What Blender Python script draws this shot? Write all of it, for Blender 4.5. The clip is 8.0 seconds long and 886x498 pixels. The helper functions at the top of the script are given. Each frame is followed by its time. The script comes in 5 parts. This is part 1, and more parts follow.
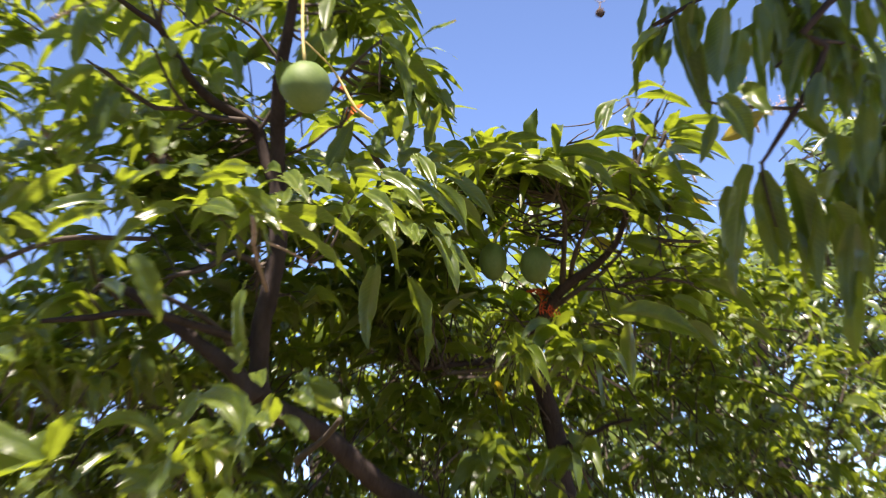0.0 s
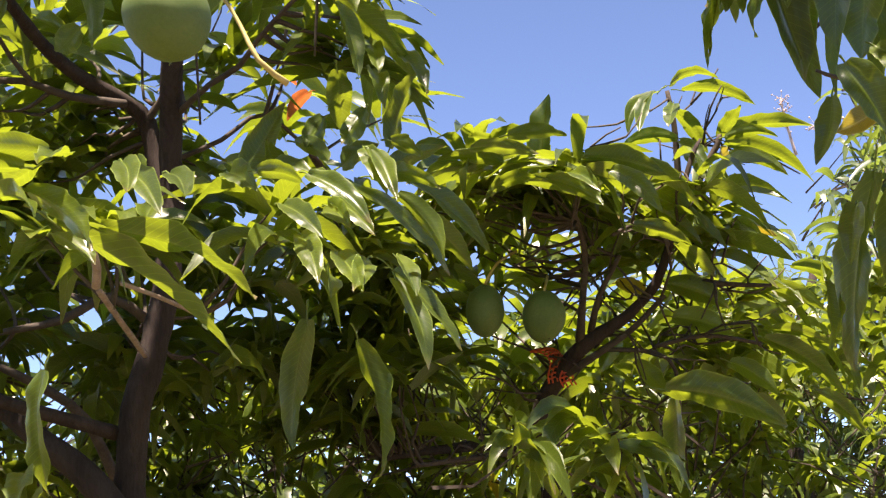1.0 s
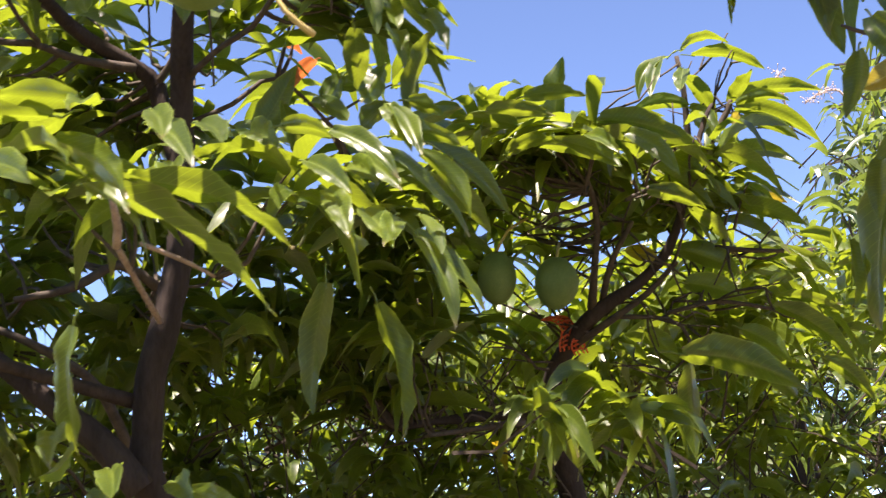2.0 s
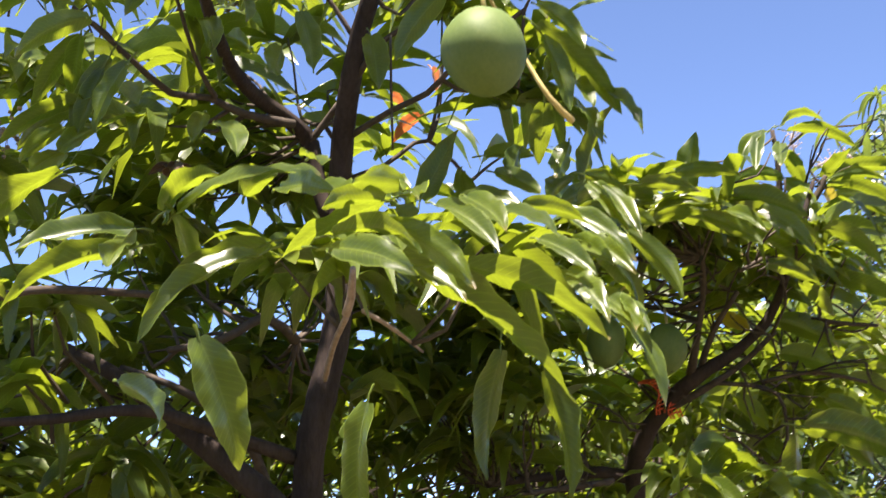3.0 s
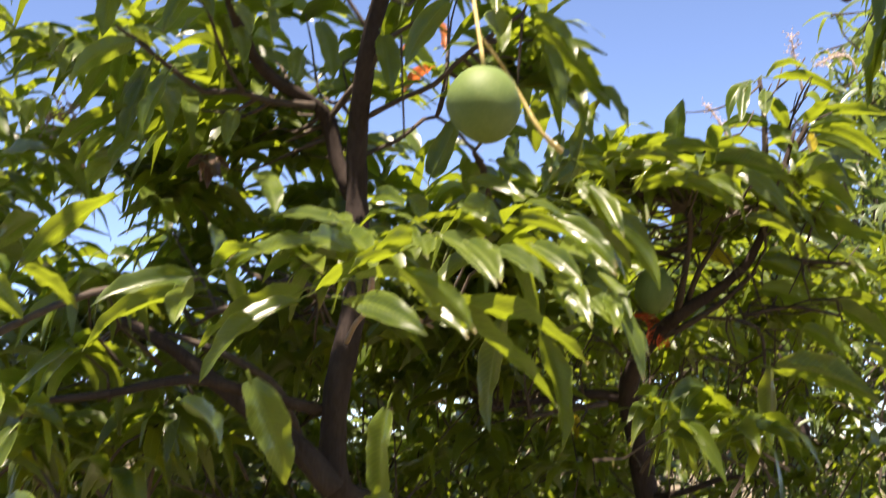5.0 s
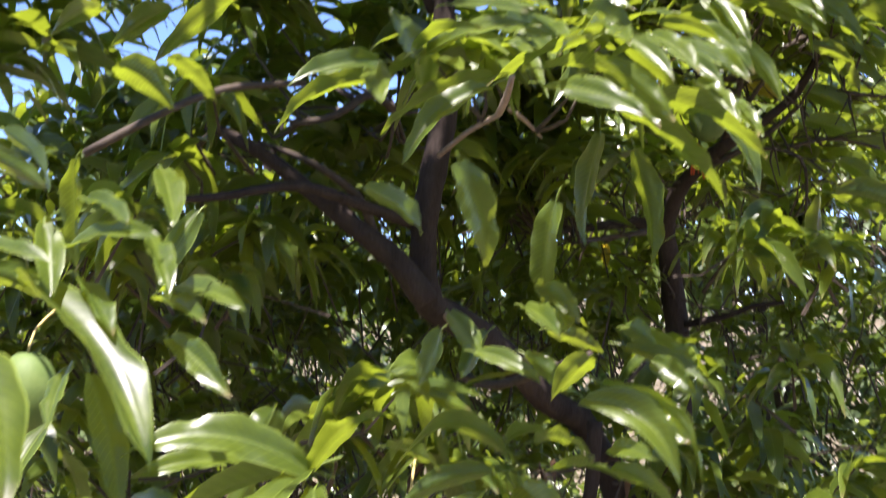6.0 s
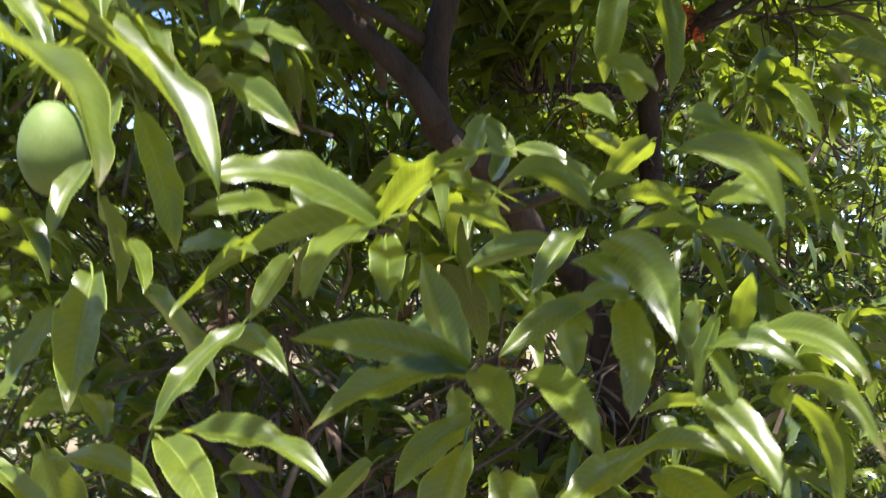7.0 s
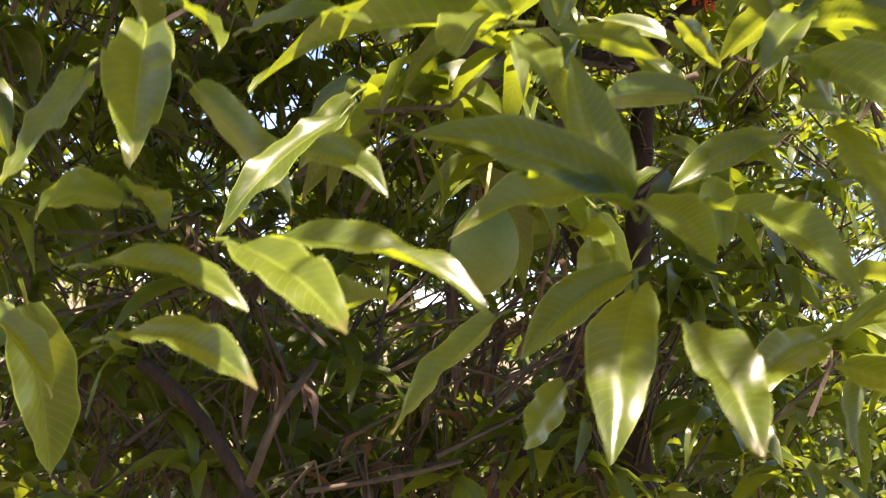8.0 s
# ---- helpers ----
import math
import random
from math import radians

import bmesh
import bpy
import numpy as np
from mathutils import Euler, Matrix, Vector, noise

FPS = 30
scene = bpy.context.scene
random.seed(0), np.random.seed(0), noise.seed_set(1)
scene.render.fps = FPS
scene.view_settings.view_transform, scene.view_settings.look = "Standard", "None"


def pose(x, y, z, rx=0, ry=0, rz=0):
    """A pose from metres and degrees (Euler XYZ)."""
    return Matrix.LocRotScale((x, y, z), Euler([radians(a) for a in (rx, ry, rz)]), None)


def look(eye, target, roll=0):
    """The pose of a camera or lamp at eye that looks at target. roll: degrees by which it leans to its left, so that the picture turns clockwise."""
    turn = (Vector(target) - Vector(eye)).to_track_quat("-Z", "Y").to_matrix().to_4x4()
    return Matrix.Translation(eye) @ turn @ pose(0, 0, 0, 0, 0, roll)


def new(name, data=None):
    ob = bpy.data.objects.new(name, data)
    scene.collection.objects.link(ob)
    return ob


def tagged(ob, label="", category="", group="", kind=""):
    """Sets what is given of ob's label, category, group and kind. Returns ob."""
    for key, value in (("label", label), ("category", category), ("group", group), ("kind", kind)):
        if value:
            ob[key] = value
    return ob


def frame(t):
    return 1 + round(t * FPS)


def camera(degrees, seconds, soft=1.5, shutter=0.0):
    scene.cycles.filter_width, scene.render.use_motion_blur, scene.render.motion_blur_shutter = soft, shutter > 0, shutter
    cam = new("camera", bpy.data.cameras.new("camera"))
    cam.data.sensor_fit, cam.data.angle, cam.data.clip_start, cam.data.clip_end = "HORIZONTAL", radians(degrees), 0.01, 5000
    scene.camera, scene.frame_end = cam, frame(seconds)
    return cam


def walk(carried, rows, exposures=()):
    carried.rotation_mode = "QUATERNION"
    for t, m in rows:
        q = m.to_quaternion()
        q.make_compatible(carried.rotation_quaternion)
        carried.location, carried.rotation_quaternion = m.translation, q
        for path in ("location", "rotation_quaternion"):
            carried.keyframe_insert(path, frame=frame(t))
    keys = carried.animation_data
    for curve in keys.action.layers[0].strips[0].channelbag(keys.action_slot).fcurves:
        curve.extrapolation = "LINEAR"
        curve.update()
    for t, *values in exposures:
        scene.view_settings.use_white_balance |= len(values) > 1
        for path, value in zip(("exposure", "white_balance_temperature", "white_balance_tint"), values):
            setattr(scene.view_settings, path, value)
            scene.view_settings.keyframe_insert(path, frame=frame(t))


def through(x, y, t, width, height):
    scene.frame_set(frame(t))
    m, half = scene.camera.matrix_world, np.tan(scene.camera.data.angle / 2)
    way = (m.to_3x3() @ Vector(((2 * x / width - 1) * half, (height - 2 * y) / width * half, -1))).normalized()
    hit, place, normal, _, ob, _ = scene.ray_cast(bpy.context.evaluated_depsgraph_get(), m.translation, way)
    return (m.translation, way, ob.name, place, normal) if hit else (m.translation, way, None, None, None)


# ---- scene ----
cam = camera(39.6, 8.0, soft=1.25, shutter=0.5)
PATH = [
    (0, (-0.146, 0.353, 1.399), (-0.060, 2.298, 1.856), -2.47),
    (0.5, (-0.077, 1.201, 1.609), (0.006, 3.138, 2.100), -1.93),
    (1, (-0.069, 1.336, 1.645), (0.038, 3.266, 2.159), -2.11),
    (1.2, (-0.068, 1.343, 1.647), (0.043, 3.273, 2.159), -2.37),
    (2.3, (-0.214, 1.379, 1.614), (-0.072, 3.315, 2.098), -2.73),
    (2.5, (-0.330, 1.374, 1.633), (-0.165, 3.305, 2.128), -2.27),
    (3, (-0.507, 1.357, 1.681), (-0.267, 3.270, 2.214), -0.98),
    (3.5, (-0.516, 1.241, 1.744), (-0.220, 3.144, 2.284), -0.35),
    (4, (-0.496, 1.088, 1.859), (-0.195, 3.011, 2.320), -0.32),
    (4.2, (-0.497, 1.082, 1.856), (-0.213, 3.008, 2.312), -1.49),
    (5.3, (-0.587, 1.080, 1.815), (-0.369, 3.055, 2.044), -0.98),
    (5.5, (-0.649, 1.096, 1.795), (-0.406, 3.072, 1.985), -0.75),
    (6, (-0.851, 1.132, 1.756), (-0.496, 3.099, 1.831), -0.66),
    (6.5, (-0.973, 1.152, 1.676), (-0.532, 3.103, 1.657), 0.29),
    (7, (-1.019, 1.264, 1.544), (-0.507, 3.197, 1.525), 1.67),
    (7.5, (-1.087, 1.472, 1.422), (-0.468, 3.374, 1.449), 3.63),
    (8, (-1.129, 1.615, 1.323), (-0.440, 3.491, 1.410), 5.45),
]
EXPOSURES = [(0.0, 1.76, 6900, 21), (1.0, 1.78, 7400, 22), (2.5, 1.90, 6900, 22), (3.0, 1.86, 6900, 18), (3.5, 1.62, 7450, 19), (4.0, 1.52, 7550, 19), (5.5, 1.82, 7300, 20), (6.0, 1.82, 6300, 21), (6.5, 1.90, 6400, 20), (7.0, 1.99, 6300, 17), (7.5, 2.12, 7250, 19), (8.0, 2.16, 7900, 25)]
walk(cam, [(t, look(eye, target, roll)) for t, eye, target, roll in PATH], EXPOSURES)

# ---- light ----
SUN_ELEVATION, SUN_TURN = 73.0, 196.0   # degrees; the turn is the compass heading, clockwise from +y
world = bpy.data.worlds.new("daylight")
scene.world = world
world.use_nodes = True
wn = world.node_tree.nodes
sky = wn.new("ShaderNodeTexSky")
sky.sky_type, sky.sun_disc = "NISHITA", False
sky.sun_elevation, sky.sun_rotation = radians(SUN_ELEVATION), radians(SUN_TURN)
sky.air_density, sky.dust_density, sky.ozone_density = 0.40, 0.0, 4.0
wn["Background"].inputs["Strength"].default_value = 0.130
world.node_tree.links.new(sky.outputs["Color"], wn["Background"].inputs["Color"])

sun_data = bpy.data.lights.new("sun", "SUN")
sun_data.energy, sun_data.angle, sun_data.color = 5.0, radians(0.53), (1.0, 0.95, 0.86)
sun = new("sun", sun_data)
_e, _a = radians(SUN_ELEVATION), radians(SUN_TURN)
sun_way = Vector((math.sin(_a) * math.cos(_e), math.cos(_a) * math.cos(_e), math.sin(_e)))
sun.matrix_world = look(sun_way * 30, (0, 0, 0))


# ---- materials ----
def material(name):
    mat = bpy.data.materials.new(name)
    mat.use_nodes = True
    return mat, mat.node_tree.nodes, mat.node_tree.links, mat.node_tree.nodes["Principled BSDF"]


def ramp(nodes, links, source, stops):
    r = nodes.new("ShaderNodeValToRGB")
    while len(r.color_ramp.elements) < len(stops):
        r.color_ramp.elements.new(0.5)
    for el, (at, col) in zip(r.color_ramp.elements, stops):
        el.position, el.color = at, (*col, 1)
    links.new(source, r.inputs["Fac"])
    return r.outputs["Color"]


def noise_tex(nodes, links, scale, detail=4.0, rough=0.55, coords=None):
    n = nodes.new("ShaderNodeTexNoise")
    n.inputs["Scale"].default_value, n.inputs["Detail"].default_value, n.inputs["Roughness"].default_value = scale, detail, rough
    if coords is not None:
        links.new(coords, n.inputs["Vector"])
    return n.outputs["Fac"]


def mathn(nodes, links, op, a, b=None, clamp=False):
    m = nodes.new("ShaderNodeMath")
    m.operation, m.use_clamp = op, clamp
    for slot, v in zip(m.inputs, (a, b)):
        if v is None:
            continue
        if isinstance(v, (int, float)):
            slot.default_value = v
        else:
            links.new(v, slot)
    return m.outputs["Value"]


def mixc(nodes, links, fac, a, b):
    m = nodes.new("ShaderNodeMix")
    m.data_type = "RGBA"
    for slot, v in zip((m.inputs["Factor"], m.inputs["A"], m.inputs["B"]), (fac, a, b)):
        if isinstance(v, (int, float)):
            slot.default_value = v
        elif isinstance(v, tuple):
            slot.default_value = (*v, 1)
        else:
            links.new(v, slot)
    return m.outputs["Result"]


def leaf_material(name, shades, glow, island, gloss=0.33, through=0.38):
    """Leathery leaf: shades from dark to light, pale midrib and side veins, light shining through the blade."""
    mat, nodes, links, bsdf = material(name)
    if island:
        chance = nodes.new("ShaderNodeNewGeometry").outputs["Random Per Island"]
    else:
        chance = nodes.new("ShaderNodeObjectInfo").outputs["Random"]
    uv = nodes.new("ShaderNodeUVMap").outputs["UV"]
    sep = nodes.new("ShaderNodeSeparateXYZ")
    links.new(uv, sep.inputs["Vector"])
    along, across = sep.outputs["X"], mathn(nodes, links, "ABSOLUTE", sep.outputs["Y"])
    base = ramp(nodes, links, chance, [(i / (len(shades) - 1), c) for i, c in enumerate(shades)])
    geo = nodes.new("ShaderNodeTexCoord").outputs["Object"]
    spots = noise_tex(nodes, links, 34.0, 3.0, 0.6, geo)
    base = mixc(nodes, links, mathn(nodes, links, "MULTIPLY_ADD", spots, 0.5, True), base, tuple(0.62 * v for v in shades[1]))
    drift = noise_tex(nodes, links, 13.0, 2.0, 0.5, geo)
    drift = mathn(nodes, links, "MULTIPLY", mathn(nodes, links, "SUBTRACT", drift, 0.42, True), 1.6, True)
    base = mixc(nodes, links, drift, base, tuple(1.05 * v for v in shades[-1]))
    # side veins run forward from the midrib
    slant = mathn(nodes, links, "SUBTRACT", mathn(nodes, links, "MULTIPLY", along, 17.0), mathn(nodes, links, "MULTIPLY", across, 2.2))
    saw = mathn(nodes, links, "ABSOLUTE", mathn(nodes, links, "SUBTRACT", mathn(nodes, links, "FRACT", slant), 0.5))
    vein = mathn(nodes, links, "LESS_THAN", saw, 0.055)
    rib = mathn(nodes, links, "SUBTRACT", 1.0, mathn(nodes, links, "DIVIDE", across, 0.06, True), True)
    pale = tuple(min(1, 0.05 + 1.9 * v) for v in shades[-1])
    col = mixc(nodes, links, mathn(nodes, links, "MULTIPLY", vein, 0.10), base, pale)
    col = mixc(nodes, links, mathn(nodes, links, "MULTIPLY", rib, 0.55), col, pale)
    margin = mathn(nodes, links, "MULTIPLY", mathn(nodes, links, "SUBTRACT", across, 0.90, True), 7.0, True)
    col = mixc(nodes, links, margin, col, pale)
    # browned tips on some of the leaves
    tip = mathn(nodes, links, "MULTIPLY", mathn(nodes, links, "SUBTRACT", along, 0.87, True), 7.0, True)
    some = mathn(nodes, links, "MULTIPLY", mathn(nodes, links, "SUBTRACT", mathn(nodes, links, "FRACT", mathn(nodes, links, "MULTIPLY", chance, 7.0)), 0.35, True), 1.3, True)
    col = mixc(nodes, links, mathn(nodes, links, "MULTIPLY", tip, some), col, (0.26, 0.16, 0.10))
    links.new(col, bsdf.inputs["Base Color"])
    wear = noise_tex(nodes, links, 60.0, 2.0, 0.5, geo)
    links.new(mathn(nodes, links, "MULTIPLY_ADD", wear, 0.22, True), bsdf.inputs["Roughness"])
    rough = nodes[-1]
    rough.inputs[2].default_value = gloss - 0.08
    bsdf.inputs["Specular IOR Level"].default_value, bsdf.inputs["IOR"].default_value = 0.50, 1.5
    bsdf.inputs["Coat Weight"].default_value, bsdf.inputs["Coat Roughness"].default_value = 0.32, 0.24
    streak = nodes.new("ShaderNodeCombineXYZ")
    links.new(mathn(nodes, links, "MULTIPLY", along, 2.6), streak.inputs["X"])
    links.new(mathn(nodes, links, "MULTIPLY", sep.outputs["Y"], 0.9), streak.inputs["Y"])
    links.new(mathn(nodes, links, "MULTIPLY", chance, 40.0), streak.inputs["Z"])
    swell = noise_tex(nodes, links, 1.0, 1.5, 0.45, streak.outputs["Vector"])
    wide = nodes.new("ShaderNodeBump")
    wide.inputs["Strength"].default_value, wide.inputs["Distance"].default_value = 0.4, 0.004
    links.new(swell, wide.inputs["Height"])
    bump = nodes.new("ShaderNodeBump")
    bump.inputs["Strength"].default_value, bump.inputs["Distance"].default_value = 0.22, 0.0012
    links.new(wide.outputs["Normal"], bump.inputs["Normal"])
    links.new(mathn(nodes, links, "ADD", mathn(nodes, links, "MULTIPLY", saw, 0.16), spots), bump.inputs["Height"])
    links.new(bump.outputs["Normal"], bsdf.inputs["Normal"])
    lucent = nodes.new("ShaderNodeBsdfTranslucent")
    shine = mixc(nodes, links, mathn(nodes, links, "MULTIPLY", spots, 0.7), glow, tuple(0.35 * v for v in glow))
    shine = mixc(nodes, links, drift, shine, tuple(0.5 * v for v in glow))
    shine = mixc(nodes, links, mathn(nodes, links, "MULTIPLY", vein, 0.3), shine, tuple(min(1, 1.5 * v) for v in glow))
    shine = mixc(nodes, links, mathn(nodes, links, "MULTIPLY", rib, 0.5), shine, tuple(0.4 * v for v in glow))
    links.new(shine, lucent.inputs["Color"])
    mix = nodes.new("ShaderNodeMixShader")
    mix.inputs["Fac"].default_value = through
    links.new(bsdf.outputs["BSDF"], mix.inputs[1])
    links.new(lucent.outputs["BSDF"], mix.inputs[2])
    links.new(mix.outputs["Shader"], nodes["Material Output"].inputs["Surface"])
    return mat


def plain_material(name, dark, light, scale, rough=0.6, bump=0.3, depth=0.002, stretch=(1, 1, 1), spec=0.4):
    """Two colours mixed by coarse and fine noise, with relief."""
    mat, nodes, links, bsdf = material(name)
    place = nodes.new("ShaderNodeMapping")
    place.inputs["Scale"].default_value = stretch
    links.new(nodes.new("ShaderNodeTexCoord").outputs["Object"], place.inputs["Vector"])
    coarse = noise_tex(nodes, links, scale, 5.0, 0.6, place.outputs["Vector"])
    fine = noise_tex(nodes, links, scale * 7, 3.0, 0.6, place.outputs["Vector"])
    both = mathn(nodes, links, "MULTIPLY_ADD", fine, 0.45, False)
    nodes[-1].inputs[2].default_value = -0.1
    fac = mathn(nodes, links, "ADD", both, mathn(nodes, links, "MULTIPLY", coarse, 0.75), True)
    links.new(ramp(nodes, links, fac, [(0.25, dark), (0.75, light)]), bsdf.inputs["Base Color"])
    bsdf.inputs["Roughness"].default_value, bsdf.inputs["Specular IOR Level"].default_value = rough, spec
    b = nodes.new("ShaderNodeBump")
    b.inputs["Strength"].default_value, b.inputs["Distance"].default_value = bump, depth
    links.new(fac, b.inputs["Height"])
    links.new(b.outputs["Normal"], bsdf.inputs["Normal"])
    return mat


GREENS = [(0.028, 0.054, 0.015), (0.054, 0.092, 0.015), (0.088, 0.134, 0.014), (0.136, 0.182, 0.014)]
GREEN = leaf_material("mango_leaf", GREENS, (0.44, 0.55, 0.030), False)
YELLOW = leaf_material("yellowing_leaf", [(0.35, 0.26, 0.02), (0.42, 0.33, 0.03), (0.40, 0.36, 0.04), (0.45, 0.40, 0.05)], (0.70, 0.50, 0.03), False)
ORANGE = leaf_material("dry_orange_leaf", [(0.45, 0.12, 0.03), (0.50, 0.14, 0.04), (0.55, 0.16, 0.05), (0.55, 0.20, 0.06)], (0.85, 0.22, 0.06), False)
BROWN = leaf_material("dead_brown_leaf", [(0.07, 0.035, 0.018), (0.10, 0.05, 0.025), (0.13, 0.07, 0.035), (0.17, 0.10, 0.05)], (0.25, 0.11, 0.03), False, gloss=0.6, through=0.2)
FOLIAGE = leaf_material("mango_foliage", GREENS, (0.44, 0.55, 0.030), True)
FAR_FOLIAGE = leaf_material("far_foliage", [(0.055, 0.095, 0.045), (0.085, 0.130, 0.055), (0.115, 0.160, 0.065), (0.150, 0.190, 0.080)], (0.34, 0.46, 0.06), True)
BARK = plain_material("bark", (0.020, 0.014, 0.012), (0.068, 0.050, 0.041), 26.0, 0.9, 0.8, 0.006, (1, 1, 0.25), 0.2)
TWIG = plain_material("twig_bark", (0.030, 0.021, 0.015), (0.105, 0.078, 0.056), 60.0, 0.8, 0.5, 0.002)
STALK = plain_material("pale_stalk", (0.40, 0.30, 0.09), (0.62, 0.48, 0.18), 70.0, 0.6, 0.3, 0.001)
DRY = plain_material("dry_stem", (0.15, 0.10, 0.07), (0.42, 0.32, 0.25), 60.0, 0.85, 0.5, 0.002)
SKIN = plain_material("mango_skin", (0.085, 0.135, 0.032), (0.145, 0.195, 0.055), 30.0, 0.6, 0.2, 0.0008, spec=0.3)
BLOOM = plain_material("pale_bloom", (0.42, 0.30, 0.25), (0.72, 0.58, 0.50), 60.0, 0.85, 0.5, 0.002)
NET = plain_material("orange_net", (0.42, 0.055, 0.016), (0.62, 0.10, 0.024), 40.0, 0.5, 0.2, 0.001)
SHRIVELLED = plain_material("shrivelled_skin", (0.025, 0.015, 0.012), (0.10, 0.06, 0.045), 120.0, 0.8, 0.9, 0.004)
SOIL = plain_material("soil", (0.085, 0.072, 0.042), (0.220, 0.170, 0.100), 3.0, 0.95, 0.6, 0.03)


# ---- builders ----
def part(name, bm, mat, parent, label=""):
    me = bpy.data.meshes.new(name)
    bm.to_mesh(me)
    bm.free()
    me.materials.append(mat)
    for p in me.polygons:
        p.use_smooth = True
    ob = new(name, me)
    ob.parent = parent
    return tagged(ob, label) if label else ob


def tube(bm, pts, sides=8, wobble=0.0, seed=0):
    """A tapering, slightly uneven round limb through pts of (x, y, z, radius), smoothed between them."""
    rnd = random.Random(seed)
    p = [Vector(q[:3]) for q in pts]
    rad = [q[3] for q in pts]
    path = []
    for i in range(len(p) - 1):
        a, b, c, d = p[max(i - 1, 0)], p[i], p[i + 1], p[min(i + 2, len(p) - 1)]
        steps = max(2, min(6, int((c - b).length / 0.03)))
        for k in range(steps):
            t = k / steps
            v = 0.5 * ((2 * b) + (c - a) * t + (2 * a - 5 * b + 4 * c - d) * t * t + (3 * b - a - 3 * c + d) * t ** 3)
            path.append((v, rad[i] + (rad[i + 1] - rad[i]) * t))
    path.append((p[-1], rad[-1]))
    rings, side = [], None
    for i, (v, r) in enumerate(path):
        way = (path[min(i + 1, len(path) - 1)][0] - path[max(i - 1, 0)][0]).normalized()
        if side is None:
            side = way.orthogonal().normalized()
        side = (side - way * side.dot(way)).normalized()
        up = way.cross(side)
        ring = []
        for k in range(sides):
            a = 2 * math.pi * k / sides
            rr = r * (1 + wobble * (rnd.random() - 0.5) * 2)
            ring.append(bm.verts.new(v + (side * math.cos(a) + up * math.sin(a)) * rr))
        rings.append(ring)
    for lo, hi in zip(rings, rings[1:]):
        for k in range(sides):
            bm.faces.new((lo[k], lo[(k + 1) % sides], hi[(k + 1) % sides], hi[k]))
    bm.faces.new(rings[0][::-1])
    bm.faces.new(rings[-1])


BOUGH_LIST, BOUGH_POINTS = [], []


def limb(name, tree, pts, mat=None):
    if name == "right_limb":
        BOUGH_LIST.append(pts)
    for a, b in zip(pts, pts[1:]):
        for k in range(5):
            t = k / 5
            BOUGH_POINTS.append((tree, *(a[i] + (b[i] - a[i]) * t for i in range(3))))
    bm = bmesh.new()
    thick = max(q[3] for q in pts)
    tube(bm, pts, 12 if thick > 0.02 else 7, 0.10 if thick > 0.012 else 0.05, int(1000 * pts[0][0]))
    return part(name.split("_")[-1], bm, mat or (DRY if name == "dry_stub" else BARK if thick > 0.012 else TWIG), tree)


def leaf_frame(axis):
    up = Vector((0, 0, 1)) if abs(axis.z) < 0.995 else Vector((0, -1, 0))
    r = (up - axis * up.dot(axis)).normalized()
    return r, axis.cross(r)


def leaf_width(s):
    """Half-width along a lance-shaped blade, 1 at its widest."""
    return s ** 0.68 * (1 - s) ** 0.92 / 0.336 if 0 < s < 1 else 0.0


